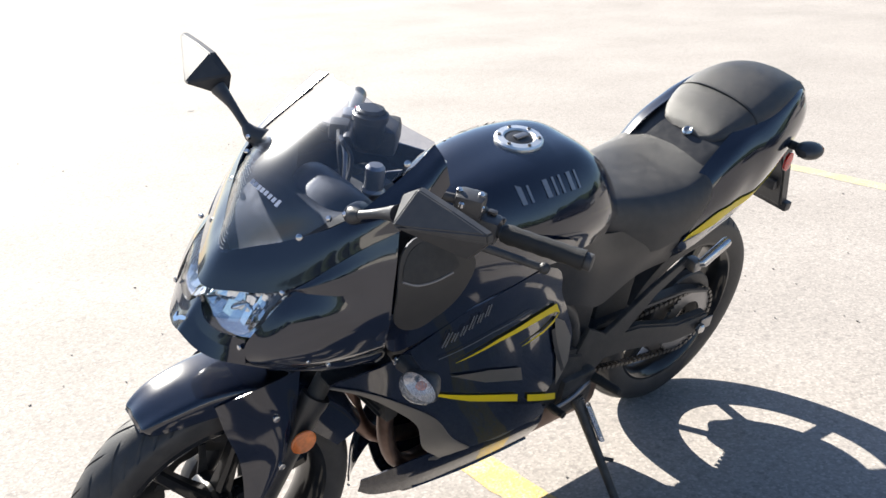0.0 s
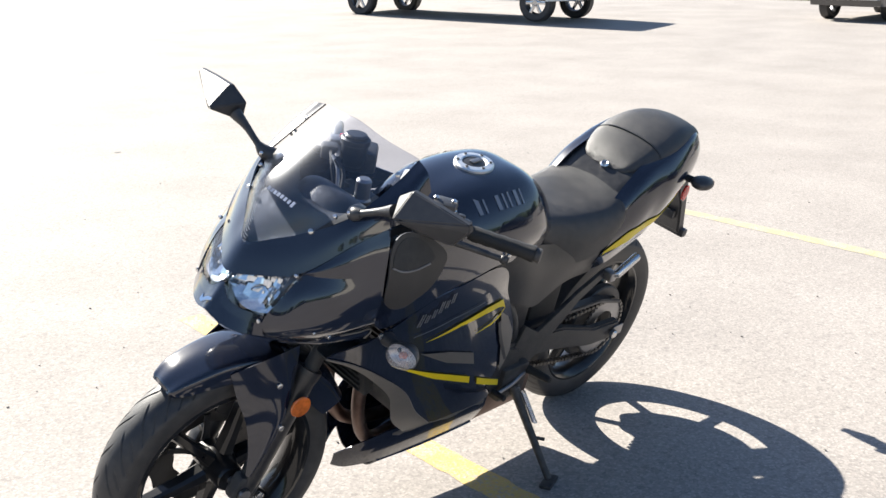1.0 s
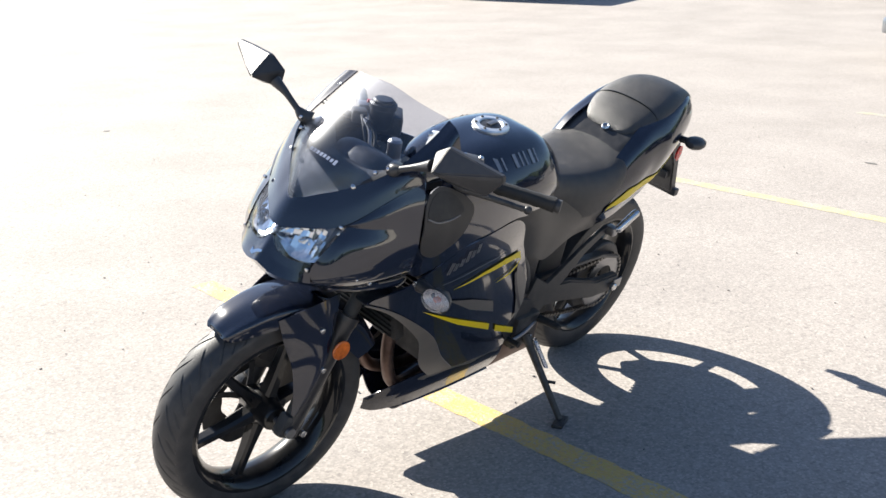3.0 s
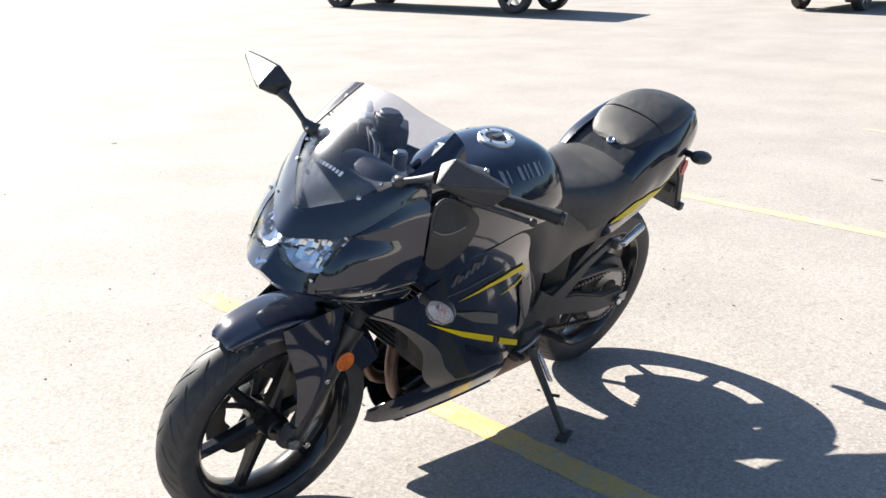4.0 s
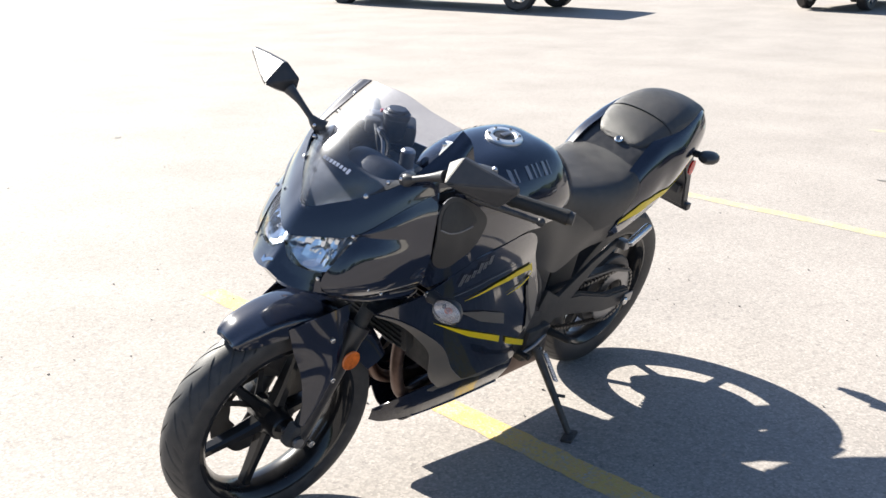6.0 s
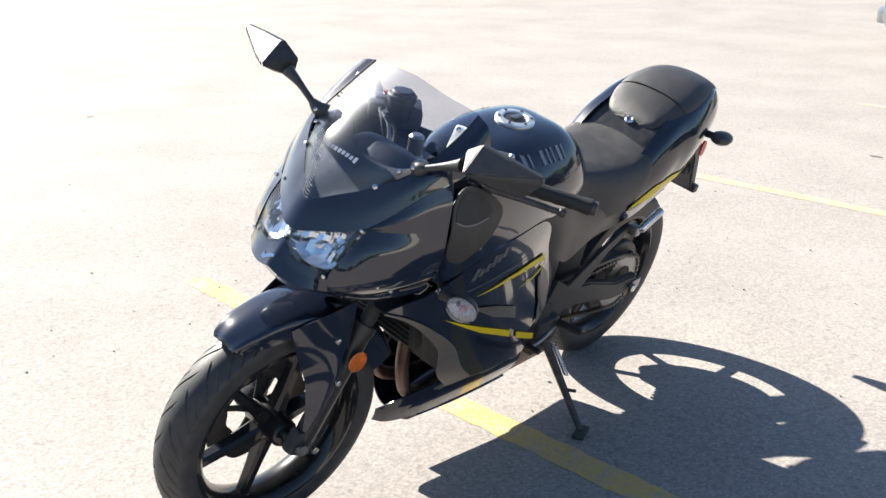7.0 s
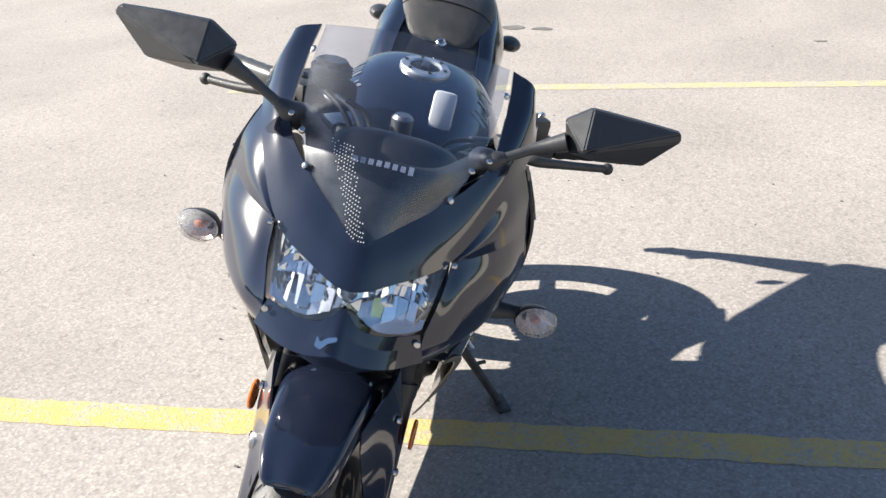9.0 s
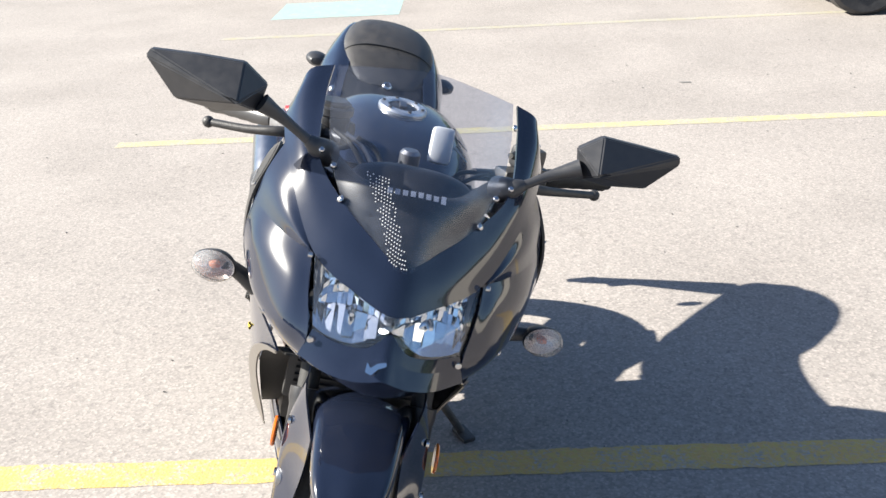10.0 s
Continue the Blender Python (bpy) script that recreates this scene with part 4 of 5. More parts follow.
tail_net = [
    [(-0.480, 0.110, 0.785), (-0.486, 0.140, 0.762), (-0.486, 0.156, 0.722), (-0.470, 0.150, 0.670), (-0.440, 0.126, 0.604)],
    [(-0.560, 0.106, 0.860), (-0.575, 0.144, 0.846), (-0.588, 0.167, 0.792), (-0.570, 0.163, 0.712), (-0.528, 0.134, 0.618)],
    [(-0.640, 0.098, 0.908), (-0.652, 0.136, 0.898), (-0.660, 0.166, 0.840), (-0.645, 0.164, 0.755), (-0.605, 0.140, 0.652)],
    [(-0.72, 0.100, 0.932), (-0.72, 0.134, 0.924), (-0.73, 0.168, 0.868), (-0.72, 0.166, 0.786), (-0.70, 0.140, 0.694)],
    [(-0.82, 0.094, 0.962), (-0.82, 0.122, 0.954), (-0.83, 0.148, 0.896), (-0.82, 0.148, 0.826), (-0.80, 0.124, 0.756)],
    [(-0.90, 0.078, 0.970), (-0.90, 0.100, 0.962), (-0.915, 0.118, 0.914), (-0.91, 0.118, 0.862), (-0.89, 0.096, 0.815)],
    [(-0.985, 0.034, 0.956), (-0.985, 0.054, 0.946), (-1.005, 0.062, 0.908), (-0.995, 0.062, 0.868), (-0.975, 0.052, 0.838)],
]
for s in (-1, 1):
    tail = part("tail_cowl", patch([[(x, y * s * (1.0 if s > 0 else 1.03), z) for x, y, z in r] for r in tail_net], 40, 20, 0.004), PAINT, bike, "gloss black tail cowl with yellow stripes")
    net = dense(tail_net, 40, 20)
    a, b = [], []
    for i in range(0, 33):
        f = i / 32
        w = 0.8 + 2.6 * min(f * 6, 1) * (1 - f) ** 3
        edge = spline(net[i], 100)
        low = 93 - 17 * (1 - f) ** 1.5
        a.append(edge[int(low)] + np.array([0, 0.0035, 0.0005]))
        b.append(edge[int(low - 6.5 * w)] + np.array([0, 0.0035, 0.0005]))
    part("tail_stripe", patch(flip([a, b], s), 4, 40, 0.001), YELLOW, tail, "tapering yellow stripe")
    part("tail_line", patch(flip([[(-0.52, 0.135, 0.628), (-0.58, 0.148, 0.668), (-0.65, 0.156, 0.702)], [(-0.52, 0.133, 0.622), (-0.58, 0.146, 0.660), (-0.65, 0.156, 0.698)]], s), 3, 16, 0.001), SILVER, tail, "thin silver line")
    # side covers under the seat
    cover = [[(0.02, 0.128, 0.775), (-0.02, 0.142, 0.70), (-0.06, 0.148, 0.62)], [(-0.10, 0.138, 0.775), (-0.12, 0.150, 0.70), (-0.14, 0.150, 0.59)], [(-0.22, 0.125, 0.745), (-0.23, 0.145, 0.68), (-0.22, 0.142, 0.56)], [(-0.33, 0.132, 0.735), (-0.34, 0.146, 0.675), (-0.34, 0.136, 0.60)], [(-0.45, 0.140, 0.735), (-0.46, 0.150, 0.69), (-0.47, 0.128, 0.60)]]
    part("side_cover", patch(flip(cover, s), 24, 16, 0.004), SATIN, bike, "dull dark grey side cover under the seat")
rear_lamp = part("rear_lamp", patch(mirror_rows([[(-1.012, 0, 0.925), (-1.005, 0.026, 0.922), (-0.990, 0.044, 0.915)], [(-1.030, 0, 0.890), (-1.022, 0.030, 0.888), (-1.002, 0.052, 0.885)], [(-1.010, 0, 0.845), (-1.003, 0.026, 0.845), (-0.985, 0.044, 0.845)]]), 8, 16, 0.003), RED, bike, "red tail lamp")
part("tail_underside", patch(mirror_rows([[(-0.45, 0, 0.62), (-0.45, 0.07, 0.615), (-0.45, 0.118, 0.605)], [(-0.62, 0, 0.665), (-0.62, 0.07, 0.66), (-0.61, 0.128, 0.655)], [(-0.80, 0, 0.755), (-0.80, 0.07, 0.752), (-0.80, 0.115, 0.750)], [(-0.98, 0, 0.842), (-0.98, 0.025, 0.842), (-0.98, 0.045, 0.842)]]), 16, 16, 0.004), MATTE, bike, "matte black underside of the tail")
plate = part("plate_bracket", prism([(-0.955, 0.815), (-1.03, 0.845), (-1.10, 0.68), (-1.150, 0.555), (-1.140, 0.530), (-1.115, 0.545), (-1.065, 0.665)], -0.045, 0.045, 0.006), PLASTIC, bike, "black plastic rear mudguard and plate bracket")
part("plate_lamp", block((-1.085, 0, 0.615), (0.035, 0.06, 0.03), 0.006), PLASTIC, plate)
part("rear_reflector", block((-1.138, 0.0, 0.545), (0.03, 0.12, 0.028), 0.006), PLASTIC, plate)
for s in (-1, 1):
    sig = part("rear_indicator", moved(lathe([(0, -0.040), (0.012, -0.036), (0.021, -0.02), (0.024, 0.0), (0.022, 0.02), (0.019, 0.03)], 24, (0, 0, 0), "x"), Matrix.Translation((-0.86, 0.186 * s, 0.846)) @ Matrix.Diagonal((-1, 1.35, 0.85, 1))), PLASTIC, bike, "black rear indicator on a short stalk")
    part("indicator_lens", moved(lathe([(0.019, 0.03), (0.016, 0.04), (0.008, 0.044), (0, 0.045)], 24, (0, 0, 0), "x"), Matrix.Translation((-0.86, 0.186 * s, 0.846)) @ Matrix.Diagonal((-1, 1.35, 0.85, 1))), AMBER, sig)
    part("stalk", tube(bmesh.new(), [(-0.86, 0.10 * s, 0.836), (-0.86, 0.176 * s, 0.845)], [0.013, 0.010], 12), PLASTIC, sig)
    part("side_reflector", moved(lathe([(0, -0.003), (0.020, -0.003), (0.021, 0.004), (0, 0.007)], 24), Matrix.Translation((-0.905, 0.122 * s, 0.775)) @ Matrix.Diagonal((0.75, s, 1.3, 1))), RED, bike, "oval red side reflector")

# ---- mirrors, bars, controls ----
def mirror(base_at, elbow, neck, rim, peak_at, back):
    """rim: the outline of the head seen from ahead; peak_at: where its facets meet; back: the way its glass looks."""
    s = 1 if base_at[1] > 0 else -1
    b, e, n = Vector(base_at), Vector(elbow), Vector(neck)
    base = part("mirror", tube(bmesh.new(), [b + Vector((-0.03, -0.02 * s, -0.016)), b + Vector((-0.004, -0.004 * s, -0.002)), b + (e - b) * 0.25], [0.022, 0.017, 0.009], 16, 8), PLASTIC, bike, "black faceted rear-view mirror on a thin arm")
    part("mirror_arm", tube(bmesh.new(), [b, b + (e - b) * 0.5, e, n], [0.0085, 0.0075, 0.009, 0.015], 12, 12), PLASTIC, base)
    r = [Vector(p) for p in rim]
    c = sum(r, Vector()) / len(r)
    w = Vector(back).normalized()
    bm = bmesh.new()
    n = len(r)
    back_ring = [bm.verts.new(p + w * 0.012) for p in r]
    ring = [bm.verts.new(p) for p in r]
    peak = bm.verts.new(peak_at)
    for k in range(n):
        bm.faces.new((back_ring[k], back_ring[(k + 1) % n], ring[(k + 1) % n], ring[k]))
        bm.faces.new((ring[k], ring[(k + 1) % n], peak))
    bmesh.ops.recalc_face_normals(bm, faces=bm.faces)
    bmesh.ops.bevel(bm, geom=[x for x in bm.edges if not x.is_boundary], offset=0.002, segments=2, affect="EDGES")
    head = part("mirror_head", bm, SHELL, base, "faceted black plastic shell", sharp=20)
    g = bmesh.new()
    g.faces.new([g.verts.new(c + (p - c) * 0.965 + w * 0.007) for p in r])
    part("mirror_glass", g, CHROME, head, "mirror glass")


mirror((0.535, 0.150, 1.000), (0.522, 0.205, 1.030), (0.525, 0.246, 1.052), [(0.514, 0.238, 1.079), (0.516, 0.272, 1.106), (0.506, 0.340, 1.102), (0.497, 0.410, 1.097), (0.496, 0.414, 1.084), (0.488, 0.372, 1.031), (0.505, 0.300, 1.026), (0.512, 0.252, 1.032)], (0.556, 0.270, 1.052), (-1, -0.10, 0.05))
mirror((0.535, -0.168, 1.000), (0.544, -0.225, 1.036), (0.552, -0.258, 1.054), [(0.540, -0.255, 1.078), (0.552, -0.292, 1.107), (0.545, -0.360, 1.102), (0.538, -0.428, 1.094), (0.536, -0.434, 1.082), (0.534, -0.385, 1.028), (0.538, -0.320, 1.024), (0.540, -0.262, 1.036)], (0.603, -0.290, 1.058), (-1, 0.04, 0.05))
for s in (-1, 1):
    # bright nuts that hold the mirror's foot
    for p in ((0.545, 0.150, 0.994), (0.560, 0.128, 0.978)):
        part("mirror_nut", nose(moved(lathe([(0, 0.004), (0.0035, 0.004), (0.005, 0.002), (0.005, -0.003)], 10, (0, 0, 0), "z"), Matrix.Translation((p[0], p[1] * s, p[2] + 0.006)) @ Matrix.Rotation(radians(40), 4, "Y"))), STEEL, visor, "bright nut")

for s in (-1, 1):
    # clip-on bar, grip, lever
    inner, outer = (Vector((0.355, 0.115, 0.955)), Vector((0.180, 0.385, 0.940))) if s > 0 else (Vector((0.365, -0.115, 0.975)), Vector((0.175, -0.385, 0.945)))
    d = (outer - inner).normalized()
    at = lambda f: inner + (outer - inner) * f
    bar = part("handlebar", moved(tube(bmesh.new(), [at(0), at(1.0)], 0.011, 14), STEER), PLASTIC, bike, "black clip-on handlebar")
    rg = [0.0155, 0.018, 0.0165, 0.0175, 0.0165, 0.0175, 0.0165, 0.0175, 0.0165, 0.018, 0.019]
    part("grip", moved(tube(bmesh.new(), [at(f) for f in np.linspace(0.50, 0.96, 11)], rg, 18), STEER), GRIP if s > 0 else SLEEK, bar, "ribbed black rubber grip")
    part("bar_end", moved(tube(bmesh.new(), [at(0.955), at(0.965), at(1.0), at(1.005)], [0.014, 0.016, 0.016, 0.012], 16), STEER), ENGINE if s > 0 else ALLOY, bar, "bar-end weight")
    turn = d.to_track_quat("X", "Z").to_matrix().to_4x4()
    box = part("switch_box", moved(block(at(0.40), (0.055, 0.042, 0.045), 0.010, turn), STEER), PLASTIC if s > 0 else ALLOY, bar, "switch housing")
    part("switch_button", moved(block(at(0.40) + Vector((-0.012, 0, 0.024)), (0.016, 0.014, 0.010), 0.003, turn), STEER), RED if s < 0 else SATIN, box)
    part("switch_button", moved(block(at(0.44) + Vector((-0.02, 0, 0.012)), (0.012, 0.010, 0.012), 0.003, turn), STEER), SATIN, box)
    perch = part("lever_perch", moved(block(at(0.24) + Vector((0.024, 0, 0.004)), (0.050, 0.040, 0.036), 0.009, turn), STEER), ENGINE, bar)
    ball = Vector((0.30, 0.352 * s, 0.935))
    ball = STEER.inverted() @ ball if s < 0 else Vector((0.255, 0.352 * s, 0.93))
    p0 = at(0.26) + Vector((0.040, 0.01 * s, 0))
    lever = part("lever", moved(tube(bmesh.new(), [p0, p0 + Vector((0.012, 0.035 * s, 0)), ball * 0.55 + p0 * 0.45 + Vector((0.014, 0, 0)), ball], [0.010, 0.009, 0.0075, 0.007], 12, 16), STEER), ENGINE, bar, "black hand lever with a ball end")
    bmb = bmesh.new()
    bmesh.ops.create_uvsphere(bmb, u_segments=16, v_segments=10, radius=0.0105)
    part("lever_ball", moved(bmb, STEER @ Matrix.Translation(ball)), ENGINE, lever)
clutch = part("clutch_perch", block((0.330, 0.205, 1.000), (0.046, 0.052, 0.040), 0.010, Matrix.Rotation(radians(35), 4, "Z")), PLASTIC, bike, "black clutch lever perch with bright bolts")
for dx, dy, dz in ((0.014, -0.016, 0.020), (-0.010, 0.014, 0.020), (0.024, 0.004, 0.006), (-0.002, 0.026, 0.004)):
    part("perch_bolt", lathe([(0, 0.006), (0.0035, 0.006), (0.006, 0.003), (0.006, -0.004)], 10, (0.330 + dx, 0.205 + dy, 1.000 + dz), "z"), STEEL, clutch)
part("perch_clamp", tube(bmesh.new(), [(0.318, 0.192, 0.992), (0.285, 0.215, 0.955)], 0.017, 14), PLASTIC, clutch)
part("cable_adjuster", tube(bmesh.new(), [(0.350, 0.190, 1.006), (0.372, 0.172, 1.010), (0.384, 0.162, 1.011)], [0.009, 0.008, 0.005], 12), ENGINE, clutch)
# front brake reservoir with its hoses
res = part("brake_reservoir", moved(lathe([(0, -0.040), (0.024, -0.040), (0.030, -0.030), (0.032, 0.014), (0.036, 0.016), (0.036, 0.028), (0.032, 0.031), (0, 0.031)], 28, (0.296, -0.146, 0.984), "z"), STEER), PLASTIC, bike, "black brake fluid reservoir")
part("master_cylinder", moved(block((0.262, -0.165, 0.955), (0.085, 0.10, 0.055), 0.014, Matrix.Rotation(radians(-40), 4, "Z")), STEER), ENGINE, res, "black master cylinder")
part("reservoir_cap", moved(lathe([(0, 0.040), (0.025, 0.040), (0.030, 0.036), (0.030, 0.028)], 8, (0.296, -0.146, 0.984), "z"), STEER), SATIN, res)
for k in range(3):
    part("hose", tube(bmesh.new(), [(0.36 + 0.01 * k, -0.14 + 0.02 * k, 0.985), (0.385, -0.10 + 0.02 * k, 0.965), (0.40 + 0.008 * k, -0.06 + 0.012 * k, 0.90), (0.42, -0.05, 0.80), (0.46, -0.06, 0.68)], 0.0048, 8, 24), ALLOY if k == 1 else GRIP, bike, "flexible brake hose")
for k in range(2):
    part("cable", tube(bmesh.new(), [(0.33, 0.16, 0.955), (0.40, 0.11 - 0.03 * k, 0.965), (0.43, 0.05, 0.93 - 0.02 * k), (0.40, 0.0, 0.86)], 0.004, 8, 20), GRIP, bike, "black control cable")
# yokes and the instrument panel
for z, dx in ((0.905, 0), (0.70, 0)):
    part("fork_yoke", moved(prism([(fork_at(z) + 0.035, z - 0.014), (fork_at(z) + 0.035, z + 0.014), (fork_at(z) - 0.055, z + 0.018), (fork_at(z) - 0.055, z - 0.010)], -0.125, 0.125, 0.006), STEER), ENGINE, bike, "black fork yoke")
part("clamp_plate", block((0.292, 0.055, 0.978), (0.030, 0.040, 0.066), 0.009, Matrix.Rotation(radians(-18), 4, "Y")), WHITEMETAL, bike, "bright pale clamp beside the ignition lock")
part("ignition_lock", moved(lathe([(0, 0.066), (0.013, 0.066), (0.018, 0.060), (0.018, 0.02), (0.022, 0.015), (0.022, 0.0)], 24, (0.372, 0, 0.915), "z"), STEER), ALLOY, bike, "ignition lock")
dash = part("instrument_panel", patch(mirror_rows([[(0.522, 0, 0.957), (0.516, 0.05, 0.954), (0.50, 0.09, 0.942), (0.488, 0.105, 0.922)], [(0.478, 0, 0.980), (0.474, 0.05, 0.977), (0.464, 0.094, 0.960), (0.458, 0.110, 0.927)], [(0.440, 0, 0.967), (0.437, 0.05, 0.964), (0.430, 0.09, 0.950), (0.428, 0.106, 0.922)], [(0.43, 0, 0.912), (0.43, 0.05, 0.912), (0.43, 0.086, 0.912), (0.43, 0.102, 0.912)]]), 16, 30, 0.004), PLASTIC, bike, "hooded black instrument panel")
for y, r in ((-0.058, 0.026), (0.012, 0.030), (0.070, 0.020)):
    dial = part("dial", moved(lathe([(0, 0.0), (r * 0.9, 0.0), (r * 0.92, 0.006), (r, 0.007), (r * 1.02, 0.0)], 32, (0, 0, 0), "z"), Matrix.Translation((0.430, y, 0.938)) @ Matrix.Rotation(radians(-62), 4, "Y")), DIAL, dash, "round dial")
    part("needle", moved(block((0.0, r * 0.3, 0.004), (0.003, r * 0.9, 0.002), 0), Matrix.Translation((0.430, y, 0.938)) @ Matrix.Rotation(radians(-62), 4, "Y")), RED, dial)

# ---- front indicators ----
for s in (-1, 1):
    m = Matrix.Translation((0.455, 0.290 * s, 0.714 if s > 0 else 0.742)) @ Matrix.Rotation(radians(12 * s), 4, "Z") @ Matrix.Diagonal((1, 1.12, 0.80, 1))
    body = part("front_indicator", moved(lathe([(0.0, -0.040), (0.012, -0.036), (0.026, -0.016), (0.034, 0.004), (0.033, 0.008)], 28, (0, 0, 0), "x"), m), PLASTIC, bike, "front indicator with a clear lens on a black stalk")
    part("indicator_lens", moved(lathe([(0.033, 0.008), (0.031, 0.020), (0.022, 0.031), (0.010, 0.035), (0, 0.036)], 28, (0, 0, 0), "x"), m), SIGNAL, body, "clear ribbed lens")
    part("indicator_bulb", moved(lathe([(0, -0.008), (0.007, -0.005), (0.009, 0.003), (0.006, 0.010), (0, 0.012)], 16, (0, 0, 0), "x"), m), BULB, body, "pale amber bulb")
    part("indicator_bowl", moved(lathe([(0.032, 0.007), (0.026, -0.002), (0.014, -0.010), (0, -0.012)], 32, (0, 0, 0), "x"), m), CAPMETAL, body)
    part("stalk", tube(bmesh.new(), [(0.435, 0.215 * s, 0.705), (0.440, 0.25 * s, 0.710 if s > 0 else 0.728), (0.442, 0.275 * s, 0.714 if s > 0 else 0.742)], [0.018, 0.013, 0.012], 14, 8), PLASTIC, body)

# ---- frame, engine, running gear ----
for s in (-1, 1):
    part("frame_tube", tube(bmesh.new(), [(0.335, 0.02 * s, 0.86), (0.20, 0.10 * s, 0.76), (0.02, 0.125 * s, 0.66), (-0.13, 0.125 * s, 0.56), (-0.20, 0.115 * s, 0.40), (-0.20, 0.105 * s, 0.30)], 0.019, 12, 30), ENGINE, bike, "black steel frame tube")
    part("subframe_tube", tube(bmesh.new(), [(-0.12, 0.115 * s, 0.60), (-0.35, 0.10 * s, 0.66), (-0.62, 0.095 * s, 0.72), (-0.85, 0.07 * s, 0.78)], 0.013, 10, 20), ENGINE, bike, "black subframe tube")
    part("downtube", tube(bmesh.new(), [(0.33, 0.03 * s, 0.80), (0.27, 0.085 * s, 0.62), (0.22, 0.095 * s, 0.45)], 0.014, 10, 16), ENGINE, bike, "black frame downtube")
engine = part("engine", block((0.02, 0, 0.40), (0.36, 0.26, 0.20), 0.03), ENGINE, bike, "black twin-cylinder engine")
part("gearbox", block((-0.17, 0, 0.345), (0.20, 0.24, 0.17), 0.03), ENGINE, engine)
part("rear_mount", block((-0.19, 0, 0.52), (0.16, 0.20, 0.24), 0.02), ENGINE, engine)
cyl = part("cylinder_block", block((0.13, 0, 0.56), (0.17, 0.26, 0.18), 0.015, Matrix.Rotation(radians(20), 4, "Y")), ENGINE, engine)
for k in range(7):
    part("fin", block((0.105 + 0.0085 * k, 0, 0.49 + 0.023 * k), (0.19, 0.28, 0.006), 0.002, Matrix.Rotation(radians(20), 4, "Y")), ENGINE, cyl)
part("cam_cover", block((0.175, 0, 0.675), (0.16, 0.25, 0.06), 0.02, Matrix.Rotation(radians(20), 4, "Y")), ENGINE, engine)
gen = part("generator_cover", lathe([(0, 0.172), (0.050, 0.172), (0.066, 0.164), (0.074, 0.148), (0.076, 0.12)], 40, (0.06, 0, 0.385)), ENGINE, engine, "round black engine cover")
for k in range(7):
    a = k * 0.8976
    part("cover_bolt", lathe([(0, 0.152), (0.006, 0.152), (0.006, 0.14)], 10, (0.06 + 0.070 * math.cos(a), 0, 0.385 + 0.070 * math.sin(a))), ALLOY, gen)
part("sprocket_cover", prism([(-0.06, 0.30), (-0.05, 0.44), (-0.11, 0.47), (-0.20, 0.44), (-0.22, 0.36), (-0.17, 0.30)], 0.10, 0.155, 0.012), ENGINE, engine, "black sprocket cover")
rad = part("radiator", block((0.385, 0, 0.555), (0.03, 0.27, 0.17), 0.006, Matrix.Rotation(radians(14), 4, "Y")), MATTE, bike, "black radiator behind the front wheel")
for k in range(10):
    part("radiator_fin", block((0.404 + 0.0042 * (k - 4.5) * 0.95, 0, 0.555 + 0.0165 * (k - 4.5)), (0.006, 0.24, 0.0035), 0, Matrix.Rotation(radians(14), 4, "Y")), MATTE, rad)
for s in (-1, 1):
    part("exhaust_header", tube(bmesh.new(), [(0.20, 0.055 * s, 0.55), (0.285, 0.06 * s, 0.53), (0.318, 0.062 * s, 0.44), (0.300, 0.060 * s, 0.32), (0.235, 0.05 * s, 0.225), (0.10, 0.03 * s, 0.205), (-0.12, -0.03 + 0.03 * s, 0.205)], 0.0185, 14, 40), PIPE, bike, "rust-brown heat-tinted exhaust pipe")
    part("water_hose", tube(bmesh.new(), [(0.36, 0.11 * s, 0.60), (0.30, 0.125 * s, 0.60), (0.22, 0.12 * s, 0.56)], 0.014, 12, 14), GRIP, bike, "black coolant hose")
part("horn", lathe([(0, -0.02), (0.03, -0.02), (0.036, -0.01), (0.036, 0.008), (0.02, 0.014), (0, 0.014)], 24, (0.43, 0.03, 0.60), "x"), ENGINE, bike, "round black horn")
part("exhaust_link", tube(bmesh.new(), [(-0.10, -0.03, 0.225), (-0.26, -0.10, 0.235), (-0.36, -0.165, 0.30), (-0.42, -0.185, 0.36)], 0.022, 14, 24), PIPE, bike, "exhaust link pipe")
muf = part("muffler", tube(bmesh.new(), [(-0.40, -0.190, 0.335), (-0.43, -0.198, 0.362), (-0.47, -0.214, 0.390), (-0.84, -0.266, 0.590), (-0.872, -0.270, 0.607), (-0.888, -0.272, 0.616)], [0.028, 0.046, 0.054, 0.056, 0.050, 0.036], 32), mat("muffler_steel", (0.45, 0.45, 0.46), 0.24, metal=1.0, vary=0.12, scale=30), bike, "satin steel muffler")
part("muffler_tip", tube(bmesh.new(), [(-0.884, -0.272, 0.613), (-0.914, -0.275, 0.630)], 0.022, 18), ENGINE, muf)
part("heat_shield", tube(bmesh.new(), [(-0.50, -0.222, 0.424), (-0.68, -0.247, 0.520)], [0.055, 0.057], 24), PLASTIC, muf)
